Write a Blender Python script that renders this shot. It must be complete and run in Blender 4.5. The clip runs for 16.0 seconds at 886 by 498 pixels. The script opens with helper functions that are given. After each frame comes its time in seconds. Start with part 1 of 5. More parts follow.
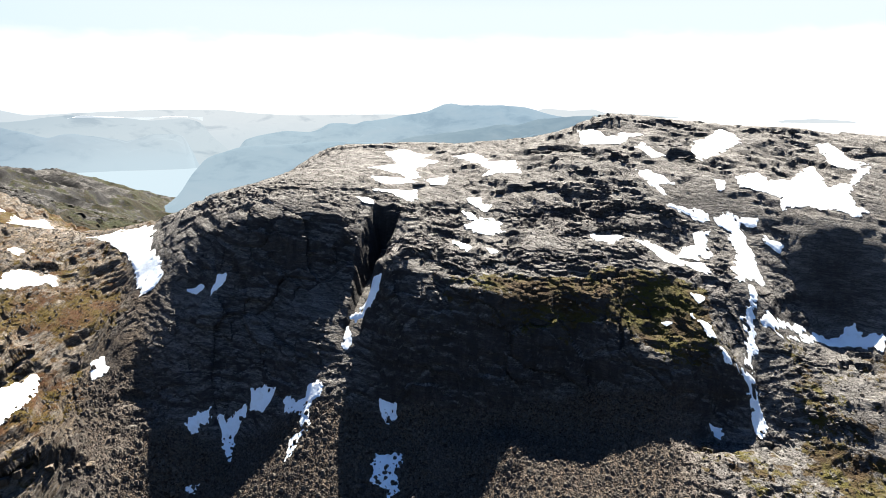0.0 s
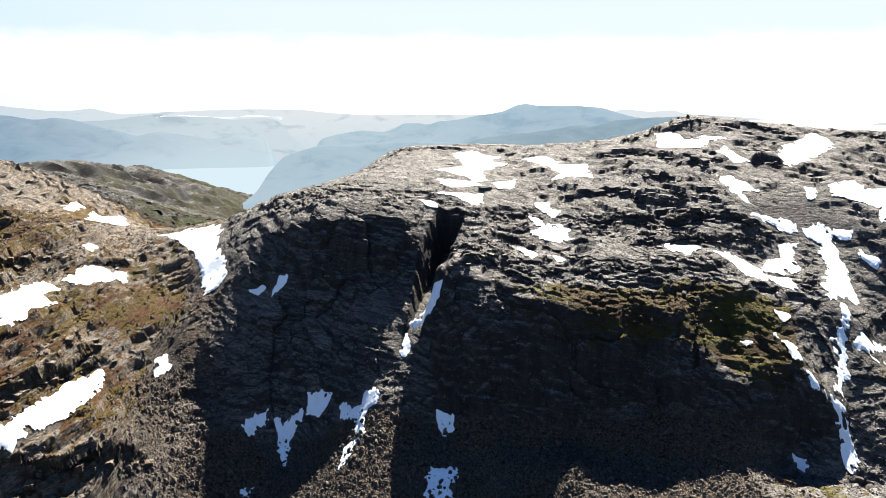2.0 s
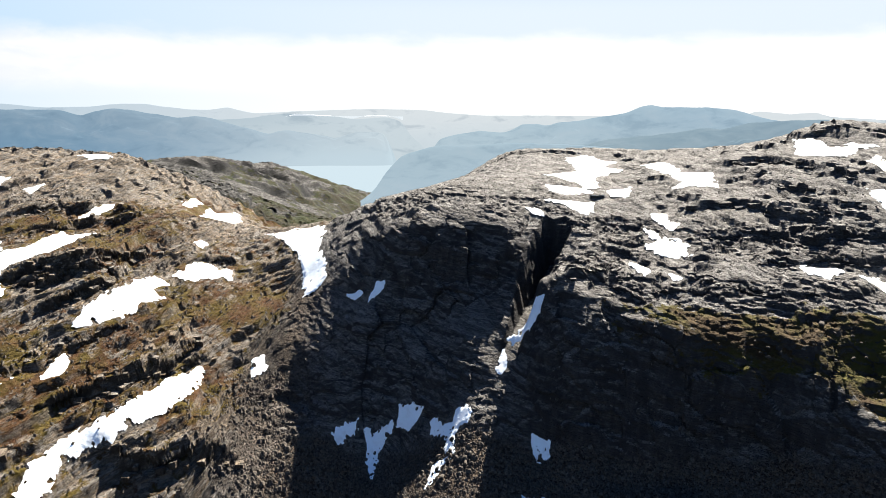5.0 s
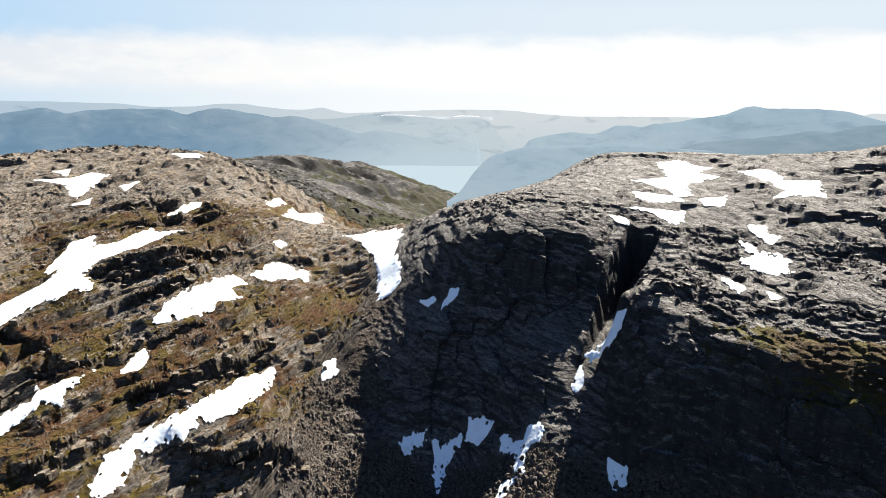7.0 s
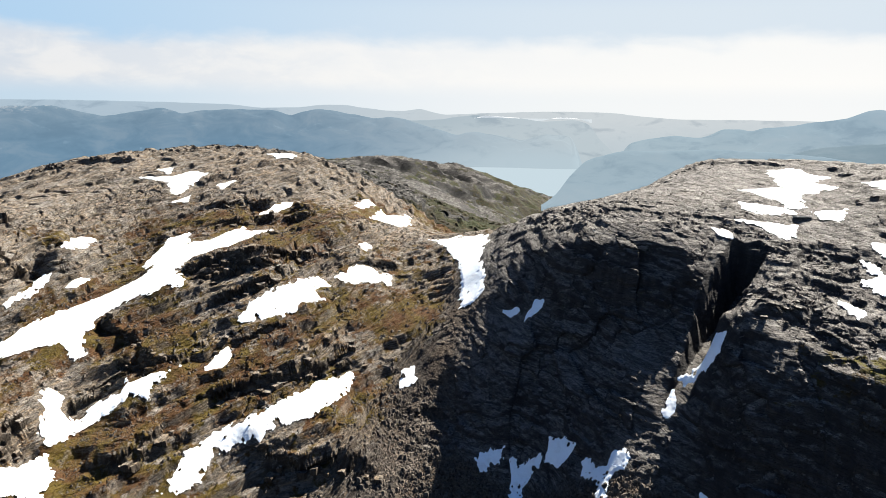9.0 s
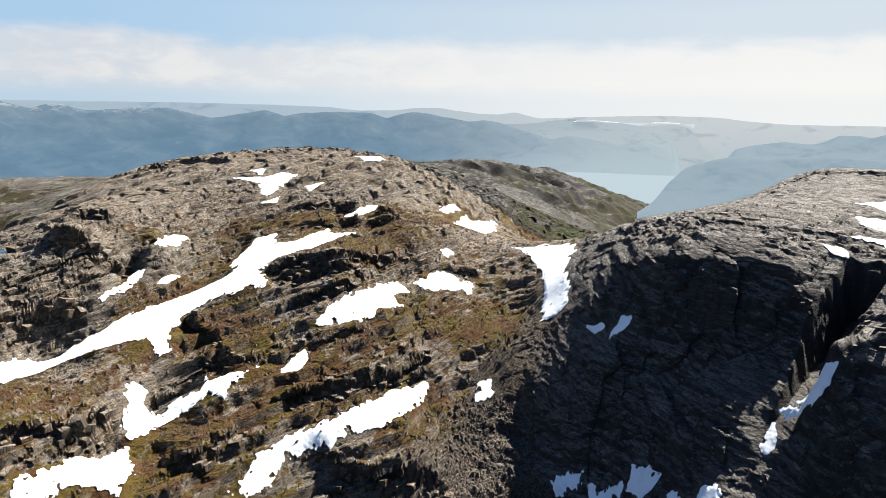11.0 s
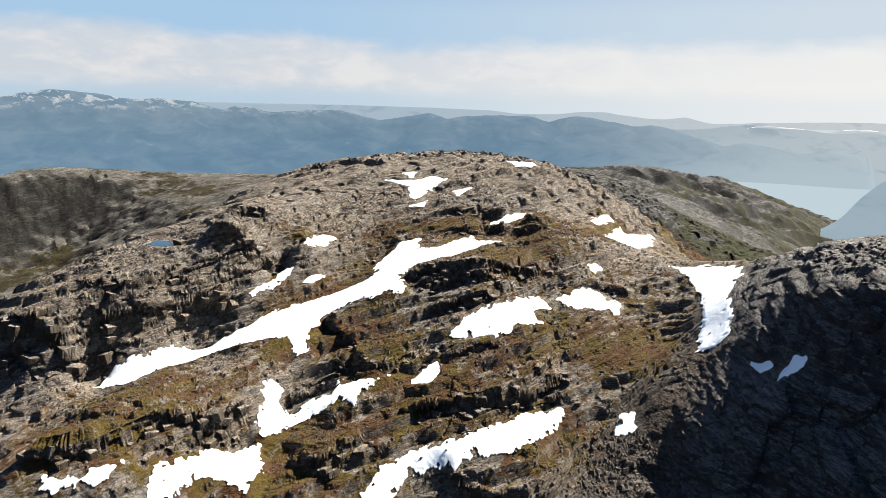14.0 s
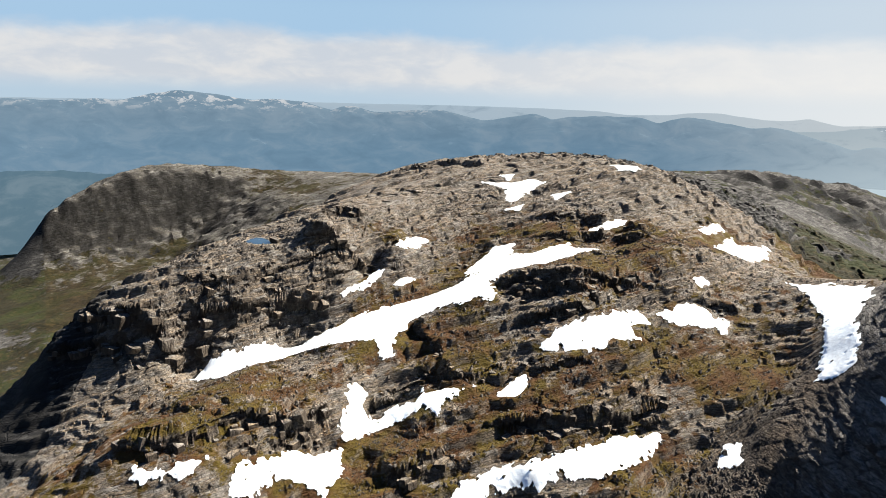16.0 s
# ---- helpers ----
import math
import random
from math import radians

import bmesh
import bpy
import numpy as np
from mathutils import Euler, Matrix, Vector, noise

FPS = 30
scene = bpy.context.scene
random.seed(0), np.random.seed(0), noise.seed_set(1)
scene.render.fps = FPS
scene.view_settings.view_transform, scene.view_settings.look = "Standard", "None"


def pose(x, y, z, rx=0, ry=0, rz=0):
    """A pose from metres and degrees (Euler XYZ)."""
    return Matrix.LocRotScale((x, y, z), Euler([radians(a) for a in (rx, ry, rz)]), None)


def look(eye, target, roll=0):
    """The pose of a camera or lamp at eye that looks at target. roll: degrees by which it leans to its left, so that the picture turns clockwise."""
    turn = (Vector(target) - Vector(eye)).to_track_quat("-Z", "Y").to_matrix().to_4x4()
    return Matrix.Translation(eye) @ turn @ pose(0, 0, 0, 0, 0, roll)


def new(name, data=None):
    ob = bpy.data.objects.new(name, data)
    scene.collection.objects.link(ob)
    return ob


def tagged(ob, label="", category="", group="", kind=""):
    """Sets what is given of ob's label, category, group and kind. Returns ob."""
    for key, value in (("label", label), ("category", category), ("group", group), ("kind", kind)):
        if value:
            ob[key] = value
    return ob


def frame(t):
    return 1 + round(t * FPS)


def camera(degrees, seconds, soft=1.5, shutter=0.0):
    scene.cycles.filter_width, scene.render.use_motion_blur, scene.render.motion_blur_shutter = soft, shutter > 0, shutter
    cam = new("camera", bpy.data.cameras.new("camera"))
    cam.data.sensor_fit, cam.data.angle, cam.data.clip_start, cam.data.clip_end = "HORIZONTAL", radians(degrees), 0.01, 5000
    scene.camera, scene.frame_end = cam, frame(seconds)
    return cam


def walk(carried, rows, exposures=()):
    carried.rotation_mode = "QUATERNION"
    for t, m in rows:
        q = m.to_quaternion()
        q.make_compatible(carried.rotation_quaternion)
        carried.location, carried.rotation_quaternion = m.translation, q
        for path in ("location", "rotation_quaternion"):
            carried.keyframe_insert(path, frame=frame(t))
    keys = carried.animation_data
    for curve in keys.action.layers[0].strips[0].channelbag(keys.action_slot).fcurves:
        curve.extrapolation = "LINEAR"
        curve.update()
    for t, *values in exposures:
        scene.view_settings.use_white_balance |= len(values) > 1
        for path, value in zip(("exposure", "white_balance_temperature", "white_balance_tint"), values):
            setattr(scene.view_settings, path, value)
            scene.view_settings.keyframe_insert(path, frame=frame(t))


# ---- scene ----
cam = camera(65.0, 16.0, soft=0.6)
METRES, EYE, TILT, LEAN, TURN = 150.0, 600.0, -11.7, 0.0, 0.0
ROWS = [
    (0.0, 0.0, 0.0, 0.0, 0.0, -0.0, 0.0),
    (0.5, 0.0099, 0.027, 0.0058, 1.42, 0.02, -0.34),
    (1.0, 0.0197, 0.0567, 0.0144, 2.94, -0.01, -0.69),
    (1.5, 0.0286, 0.0842, 0.0195, 4.34, -0.0, -1.02),
    (2.0, 0.037, 0.1146, 0.0281, 5.92, -0.05, -1.38),
    (2.5, 0.0446, 0.1429, 0.0345, 7.42, -0.08, -1.73),
    (3.0, 0.0514, 0.1734, 0.0431, 9.06, -0.15, -2.09),
    (3.5, 0.0576, 0.2019, 0.0486, 10.56, -0.17, -2.44),
    (4.0, 0.0624, 0.2324, 0.0574, 12.15, -0.25, -2.82),
    (6.5, 0.0799, 0.3842, 0.0965, 20.75, -0.79, -4.7),
    (7.0, 0.0814, 0.4157, 0.1057, 22.63, -0.95, -5.1),
    (7.5, 0.0797, 0.4442, 0.1128, 24.33, -1.08, -5.48),
    (8.0, 0.078, 0.4754, 0.1196, 26.37, -1.24, -5.91),
    (8.5, 0.0744, 0.5041, 0.1266, 28.33, -1.42, -6.34),
    (9.0, 0.0701, 0.5353, 0.1345, 30.45, -1.63, -6.77),
    (11.5, 0.0362, 0.6832, 0.164, 40.18, -2.6, -8.66),
    (12.0, 0.0246, 0.7117, 0.1718, 42.4, -2.89, -9.07),
    (12.5, 0.0134, 0.7394, 0.1778, 44.57, -3.18, -9.45),
    (13.0, -0.0007, 0.7678, 0.1848, 46.89, -3.52, -9.84),
    (13.5, -0.0136, 0.7945, 0.191, 49.03, -3.87, -10.16),
    (14.0, -0.0296, 0.8224, 0.197, 51.26, -4.23, -10.5),
    (14.5, -0.0448, 0.848, 0.2026, 53.31, -4.61, -10.77),
    (15.0, -0.0631, 0.8742, 0.2088, 55.5, -5.03, -11.05),
    (15.5, -0.081, 0.8978, 0.214, 57.53, -5.41, -11.29),
    (16.0, -0.1019, 0.9218, 0.2192, 59.84, -5.84, -11.57),
]
walk(cam, [(t, pose(0, 0, EYE, TILT, LEAN, TURN) @ pose(METRES * x, METRES * y, METRES * z, 90 + pitch, roll, yaw)) for t, x, y, z, yaw, pitch, roll in ROWS],
     exposures=[(0.0, 2.59), (4.0, 2.52), (9.0, 2.27), (12.5, 2.16), (16.0, 2.12)])

# ---- world and sun ----
SUN_AZ, SUN_EL = 13.2, 48.5   # degrees to the right of +Y, and above the horizon
SUN_DIR = Vector((math.sin(radians(SUN_AZ)) * math.cos(radians(SUN_EL)), math.cos(radians(SUN_AZ)) * math.cos(radians(SUN_EL)), math.sin(radians(SUN_EL))))
sun = new("sun", bpy.data.lights.new("sun", "SUN"))
sun.data.energy, sun.data.angle, sun.data.color = 5.0, radians(0.5), (1.0, 0.93, 0.83)
sun.matrix_world = look((0, 0, 900), Vector((0, 0, 900)) - SUN_DIR)


class Nodes:
    """A short way to write node trees."""

    def __init__(self, tree):
        self.tree = tree
        tree.nodes.clear()

    def add(self, kind, **inputs):
        node = self.tree.nodes.new(kind)
        for key, value in inputs.items():
            if key == "operation":
                node.operation = value
                continue
            if key == "attribute_name":
                node.attribute_name = value
                continue
            if key == "clamp":
                node.use_clamp = value
                continue
            self.put(node.inputs[int(key[1:])] if key[0] == "i" and key[1:].isdigit() else node.inputs[key.replace("_", " ")], value)
        return node

    def put(self, socket, value):
        if isinstance(value, bpy.types.NodeSocket):
            self.tree.links.new(value, socket)
        else:
            socket.default_value = value

    def math(self, op, a, b=0.0, clamp=False):
        return self.add("ShaderNodeMath", operation=op, i0=a, i1=b, clamp=clamp).outputs[0]

    def mix(self, f, a, b, how="MIX"):
        node = self.tree.nodes.new("ShaderNodeMix")
        node.data_type, node.blend_type = "RGBA", how
        for socket, value in ((node.inputs[0], f), (node.inputs[6], a), (node.inputs[7], b)):
            self.put(socket, (*value, 1.0) if isinstance(value, tuple) and len(value) == 3 else value)
        return node.outputs[2]

    def step(self, value, low, high):
        node = self.tree.nodes.new("ShaderNodeMapRange")
        node.interpolation_type = "SMOOTHSTEP"
        for socket, v in zip(node.inputs, (value, low, high, 0.0, 1.0)):
            self.put(socket, v)
        return node.outputs[0]

    def noise(self, vector, scale, detail=5.0, rough=0.55, warp=0.0):
        node = self.tree.nodes.new("ShaderNodeTexNoise")
        self.put(node.inputs["Vector"], vector)
        for key, v in (("Scale", scale), ("Detail", detail), ("Roughness", rough), ("Distortion", warp)):
            node.inputs[key].default_value = v
        return node.outputs[0]

    def scaled(self, vector, x, y, z):
        node = self.tree.nodes.new("ShaderNodeVectorMath")
        node.operation = "MULTIPLY"
        self.put(node.inputs[0], vector)
        node.inputs[1].default_value = (x, y, z)
        return node.outputs[0]


def make_sky():
    """A clear sky, hazy and white towards the sun, with a low bank of cloud along the horizon."""
    world = bpy.data.worlds.new("world")
    scene.world = world
    world.use_nodes = True
    n = Nodes(world.node_tree)
    sky = n.tree.nodes.new("ShaderNodeTexSky")
    sky.sky_type, sky.sun_disc = "NISHITA", False
    sky.sun_elevation, sky.sun_rotation = radians(SUN_EL), radians(SUN_AZ)
    sky.altitude, sky.air_density, sky.dust_density, sky.ozone_density = 1000.0, 1.0, 1.2, 1.2
    way = n.tree.nodes.new("ShaderNodeTexCoord").outputs["Generated"]
    split = n.tree.nodes.new("ShaderNodeSeparateXYZ")
    n.put(split.inputs[0], way)
    up = split.outputs[2]
    base = n.mix(1.0, sky.outputs[0], (0.040, 0.067, 0.102), "MULTIPLY")
    # nearness to the sun's bearing: the low air turns white there
    dot = n.tree.nodes.new("ShaderNodeVectorMath")
    dot.operation = "DOT_PRODUCT"
    n.put(dot.inputs[0], way)
    dot.inputs[1].default_value = (math.sin(radians(SUN_AZ)), math.cos(radians(SUN_AZ)), 0.0)
    near = n.step(dot.outputs["Value"], 0.12, 0.97)
    low = n.step(up, 0.24, 0.12)
    haze = n.mix(near, (0.45, 0.67, 0.90), (0.74, 0.83, 0.91))
    behind = n.step(dot.outputs["Value"], -0.2, -0.6)
    haze = n.mix(behind, haze, (0.42, 0.64, 0.90))
    clear = n.mix(low, base, haze)
    horizon = n.step(up, 0.075, 0.0)
    clear = n.mix(n.math("MULTIPLY", horizon, 0.75), clear, n.mix(behind, n.mix(near, (0.60, 0.73, 0.83), (1.04, 1.03, 1.0)), (0.50, 0.68, 0.86)))
    # the cloud bank: flat below, ragged and heaped on top
    ragged = n.noise(n.scaled(way, 4.0, 4.0, 11.0), 2.6, 6.0, 0.55, 0.2)
    far = n.noise(n.scaled(way, 1.5, 1.5, 1.0), 2.0, 2.0, 0.5)
    top = n.math("ADD", n.math("MULTIPLY", n.math("SUBTRACT", ragged, 0.5), 0.045), n.math("ADD", up, n.math("MULTIPLY", n.math("SUBTRACT", far, 0.5), 0.035)))
    inside = n.math("MULTIPLY", n.step(top, 0.100, 0.072), n.step(up, 0.004, 0.035))
    puff = n.noise(n.scaled(way, 6.0, 6.0, 16.0), 2.4, 7.0, 0.55, 0.3)
    white = n.mix(n.step(puff, 0.38, 0.66), (0.76, 0.78, 0.82), (0.96, 0.92, 0.88))
    white = n.mix(near, white, (1.06, 1.04, 1.0))
    full = n.mix(n.math("MULTIPLY", inside, 0.8), clear, white)
    back = n.add("ShaderNodeBackground", i0=full, i1=0.2)
    out = n.tree.nodes.new("ShaderNodeOutputWorld")
    n.tree.links.new(back.outputs[0], out.inputs[0])


make_sky()

# ---- materials ----
def new_material(name):
    m = bpy.data.materials.new(name)
    m.use_nodes = True
    return m, Nodes(m.node_tree)


def finish(n, colour, rough=0.9, normal=None, spec=0.2):
    shader = n.tree.nodes.new("ShaderNodeBsdfPrincipled")
    n.put(shader.inputs["Base Color"], (*colour, 1.0) if isinstance(colour, tuple) else colour)
    n.put(shader.inputs["Roughness"], rough)
    shader.inputs["Specular IOR Level"].default_value = spec
    if normal is not None:
        n.put(shader.inputs["Normal"], normal)
    out = n.tree.nodes.new("ShaderNodeOutputMaterial")
    n.tree.links.new(shader.outputs[0], out.inputs[0])
    return shader


def bump(n, height, strength, distance, before=None):
    b = n.tree.nodes.new("ShaderNodeBump")
    b.inputs["Strength"].default_value, b.inputs["Distance"].default_value = strength, distance
    n.put(b.inputs["Height"], height)
    if before is not None:
        n.put(b.inputs["Normal"], before)
    return b.outputs[0]


ALBEDO = 0.30   # of all the bare and grown land, against fresh white


def land_material(name, pale=(0.55, 0.51, 0.475), grey=(0.34, 0.32, 0.302), lichen_tone=(0.27, 0.245, 0.13), darken_slope=(0.42, 0.72), moss=(0.135, 0.105, 0.024), heath=(0.112, 0.070, 0.032), size=1.0, rust=0.25, bright=1.0, dark=(0.090, 0.086, 0.087)):
    """Bare gneiss with lichen and joints, steep faces streaked dark as painted shade; turf and moss where soil lies;
    rubble on the scree.
    """
    m, n = new_material(name)
    geo = n.tree.nodes.new("ShaderNodeNewGeometry")
    p = n.scaled(geo.outputs["Position"], size, size, size)
    nz = n.tree.nodes.new("ShaderNodeSeparateXYZ")
    n.put(nz.inputs[0], geo.outputs["Normal"])
    up = nz.outputs[2]
    turf_at = n.add("ShaderNodeAttribute", attribute_name="turf").outputs["Fac"]
    scree_at = n.add("ShaderNodeAttribute", attribute_name="scree").outputs["Fac"]
    # rock
    big = n.noise(p, 0.018, 4.0, 0.6)
    mid = n.noise(p, 0.11, 6.0, 0.62, 0.3)
    fine = n.noise(p, 0.9, 6.0, 0.7)
    bed_at = n.add("ShaderNodeAttribute", attribute_name="bed").outputs["Fac"]
    flat = n.tree.nodes.new("ShaderNodeSeparateXYZ")
    n.put(flat.inputs[0], p)
    layer = n.tree.nodes.new("ShaderNodeCombineXYZ")
    n.put(layer.inputs[0], n.math("MULTIPLY", flat.outputs[0], 0.07))
    n.put(layer.inputs[1], n.math("MULTIPLY", flat.outputs[1], 0.07))
    n.put(layer.inputs[2], n.math("MULTIPLY", bed_at, 0.85 * size))
    beds = n.noise(layer.outputs[0], 0.8, 3.0, 0.6, 0.4)
    rock = n.mix(n.step(mid, 0.32, 0.68), grey, pale)
    rock = n.mix(n.math("MULTIPLY", n.step(big, 0.45, 0.7), rust), rock, (0.42, 0.365, 0.285))
    rock = n.mix(n.math("MULTIPLY", n.step(beds, 0.56, 0.66), 0.32), rock, (0.11, 0.10, 0.09))
    rock = n.mix(n.math("MULTIPLY", n.step(fine, 0.52, 0.62), 0.26), rock, (0.60, 0.58, 0.54))
    rock = n.mix(n.math("MULTIPLY", n.step(fine, 0.42, 0.34), 0.24), rock, (0.06, 0.058, 0.055))
    # edges of the single beds: a dark crack under a pale line, painted as a lip catching light
    thin = n.tree.nodes.new("ShaderNodeCombineXYZ")
    n.put(thin.inputs[0], n.math("MULTIPLY", flat.outputs[0], 0.05))
    n.put(thin.inputs[1], n.math("MULTIPLY", flat.outputs[1], 0.05))
    n.put(thin.inputs[2], n.math("MULTIPLY", bed_at, 0.55 * size))
    lines = n.noise(thin.outputs[0], 0.8, 3.0, 0.6, 0.25)
    for at, wide, tone, much in ((0.43, 0.014, (0.04, 0.037, 0.035), 0.55), (0.50, 0.016, (0.04, 0.037, 0.035), 0.55), (0.57, 0.014, (0.04, 0.037, 0.035), 0.55), (0.465, 0.017, (0.70, 0.66, 0.60), 0.4), (0.535, 0.017, (0.70, 0.66, 0.60), 0.4)):
        off = n.math("ABSOLUTE", n.math("SUBTRACT", lines, at))
        rock = n.mix(n.math("MULTIPLY", n.step(off, wide, wide * 0.35), much), rock, tone)
    # jointed slabs: each block with a tone of its own, dark joints between them
    slab = n.tree.nodes.new("ShaderNodeCombineXYZ")
    bend = n.math("MULTIPLY", n.math("SUBTRACT", mid, 0.5), 5.0)
    n.put(slab.inputs[0], n.math("MULTIPLY", n.math("ADD", flat.outputs[0], bend), 0.10))
    n.put(slab.inputs[1], n.math("MULTIPLY", n.math("SUBTRACT", flat.outputs[1], bend), 0.13))
    n.put(slab.inputs[2], n.math("MULTIPLY", bed_at, 0.62 * size))
    joint = None
    for scale, much, cut in ((1.0, 0.6, 0.03), (2.6, 0.4, 0.035)):
        tile = n.tree.nodes.new("ShaderNodeTexVoronoi")
        n.put(tile.inputs["Vector"], slab.outputs[0])
        tile.inputs["Scale"].default_value = scale
        tint = n.tree.nodes.new("ShaderNodeSeparateColor")
        n.put(tint.inputs[0], tile.outputs["Color"])
        rock = n.mix(n.math("MULTIPLY", n.step(tint.outputs[0], 0.55, 1.0), much), rock, (0.66, 0.64, 0.60))
        rock = n.mix(n.math("MULTIPLY", n.step(tint.outputs[0], 0.45, 0.0), much), rock, (0.17, 0.165, 0.158))
        crack = n.tree.nodes.new("ShaderNodeTexVoronoi")
        crack.feature = "DISTANCE_TO_EDGE"
        n.put(crack.inputs["Vector"], slab.outputs[0])
        crack.inputs["Scale"].default_value = scale
        rock = n.mix(n.math("MULTIPLY", n.step(crack.outputs["Distance"], cut, cut * 0.4), 0.55), rock, (0.045, 0.042, 0.04))
        edge = n.math("ADD", n.math("MULTIPLY", n.step(crack.outputs["Distance"], 0.0, cut * 1.5), 0.5 / scale), n.math("MULTIPLY", tint.outputs[1], 0.9 / scale))
        joint = edge if joint is None else n.math("ADD", joint, edge)
    lichen = n.noise(p, 0.35, 5.0, 0.65)
    rock = n.mix(n.math("MULTIPLY", n.step(lichen, 0.55, 0.7), 0.38), rock, lichen_tone)
    grain = n.noise(p, 2.3, 3.0, 0.65)
    rock = n.mix(n.math("MULTIPLY", n.step(grain, 0.54, 0.66), 0.28), rock, (0.70, 0.68, 0.63))
    rock = n.mix(n.math("MULTIPLY", n.step(grain, 0.46, 0.34), 0.3), rock, (0.07, 0.067, 0.062))
    # joints: thin dark cracks in two sets
    for sx, sy, sz, cut in ((0.30, 0.06, 0.45, 0.014), (0.05, 0.22, 0.30, 0.010), (0.75, 0.20, 1.1, 0.018)):
        c = n.noise(n.scaled(p, sx, sy, sz), 1.0, 4.0, 0.6, 0.5)
        off = n.math("ABSOLUTE", n.math("SUBTRACT", c, 0.5))
        rock = n.mix(n.math("MULTIPLY", n.step(off, cut, cut * 0.3), 0.55), rock, (0.035, 0.033, 0.032))
    # shade of the steep wall deepened in the rock colour, with random streaks
    steep = n.step(up, darken_slope[1], darken_slope[0])
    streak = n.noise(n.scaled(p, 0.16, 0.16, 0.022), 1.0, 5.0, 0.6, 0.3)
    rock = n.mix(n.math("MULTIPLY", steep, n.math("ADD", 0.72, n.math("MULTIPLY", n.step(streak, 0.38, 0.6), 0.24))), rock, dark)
    # rubble
    cell = n.tree.nodes.new("ShaderNodeTexVoronoi")
    n.put(cell.inputs["Vector"], p)
    cell.inputs["Scale"].default_value = 0.75
    grey = n.tree.nodes.new("ShaderNodeSeparateColor")
    n.put(grey.inputs[0], cell.outputs["Color"])
    rubble = n.mix(grey.outputs[0], (0.06, 0.044, 0.033), (0.32, 0.25, 0.185))
    base = n.mix(n.math("MINIMUM", n.math("MULTIPLY", scree_at, 1.2), 1.0), rock, rubble)
    # turf
    t1 = n.noise(p, 0.05, 5.0, 0.6)
    t2 = n.noise(p, 0.45, 5.0, 0.7)
    turf = n.mix(n.step(t1, 0.4, 0.62), heath, moss)
    turf = n.mix(n.math("MULTIPLY", n.step(t2, 0.45, 0.7), 0.6), turf, (0.25, 0.175, 0.072))
    turf = n.mix(n.math("MULTIPLY", n.step(t2, 0.43, 0.28), 0.45), turf, (0.022, 0.016, 0.010))
    cover = n.math("ADD", turf_at, n.math("MULTIPLY", n.math("SUBTRACT", n.noise(p, 0.13, 6.0, 0.68), 0.5), 1.9))
    cover = n.step(cover, 0.42, 0.58)
    cover = n.math("MULTIPLY", cover, n.step(up, 0.34, 0.60))
    colour = n.mix(cover, base, turf)
    h1 = n.math("ADD", n.math("MULTIPLY", fine, 0.5), n.math("MULTIPLY", beds, 1.2))
    h1 = n.math("ADD", h1, n.math("MULTIPLY", mid, 2.2))
    h1 = n.math("ADD", h1, n.math("MULTIPLY", joint, 0.8))
    h2 = n.math("ADD", h1, n.math("MULTIPLY", n.math("MULTIPLY", cell.outputs["Distance"], scree_at), -0.9))
    colour = n.mix(1.0, colour, (ALBEDO * bright, ALBEDO * bright, ALBEDO * bright), "MULTIPLY")
    finish(n, colour, 0.92, bump(n, h2, 1.0, 1.2), 0.12)
    return m


def snow_material():
    """Old summer snow, a little dirty, with shallow cups."""
    m, n = new_material("old_snow")
    p = n.tree.nodes.new("ShaderNodeNewGeometry").outputs["Position"]
    dirt = n.noise(p, 0.12, 6.0, 0.65)
    specks = n.noise(p, 1.4, 4.0, 0.7)
    colour = n.mix(n.step(dirt, 0.45, 0.75), (0.82, 0.89, 0.93), (0.72, 0.75, 0.76))
    colour = n.mix(n.math("MULTIPLY", n.step(specks, 0.66, 0.75), 0.6), colour, (0.35, 0.32, 0.29))
    cups = n.noise(p, 0.55, 4.0, 0.5)
    finish(n, colour, 0.7, bump(n, cups, 0.5, 0.25), 0.3)
    return m


def boulder_material():
    m, n = new_material("boulder_stone")
    p = n.tree.nodes.new("ShaderNodeNewGeometry").outputs["Position"]
    info = n.tree.nodes.new("ShaderNodeObjectInfo").outputs["Random"]
    isle = n.tree.nodes.new("ShaderNodeNewGeometry").outputs["Random Per Island"]
    f = n.noise(p, 0.8, 6.0, 0.65)
    colour = n.mix(n.step(f, 0.35, 0.65), (0.10, 0.085, 0.07), (0.34, 0.30, 0.25))
    tone = n.math("FRACT", n.math("ADD", info, isle))
    colour = n.mix(n.math("MULTIPLY", tone, 0.42), colour, (0.07, 0.062, 0.055))
    colour = n.mix(1.0, colour, (ALBEDO, ALBEDO, ALBEDO), "MULTIPLY")
    finish(n, colour, 0.92, bump(n, f, 0.8, 0.3), 0.15)
    return m


def water_material(name, colour, rough, haze_glow=None):
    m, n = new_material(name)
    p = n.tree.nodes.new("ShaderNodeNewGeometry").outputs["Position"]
    shader = finish(n, colour, rough, bump(n, n.noise(p, 0.35, 3.0, 0.5), 0.15, 0.05), 0.0 if haze_glow else 0.5)
    # pale haze over distant water, painted as emission
    if haze_glow:
        shader.inputs["Emission Color"].default_value, shader.inputs["Emission Strength"].default_value = (*haze_glow, 1.0), 0.2
    return m


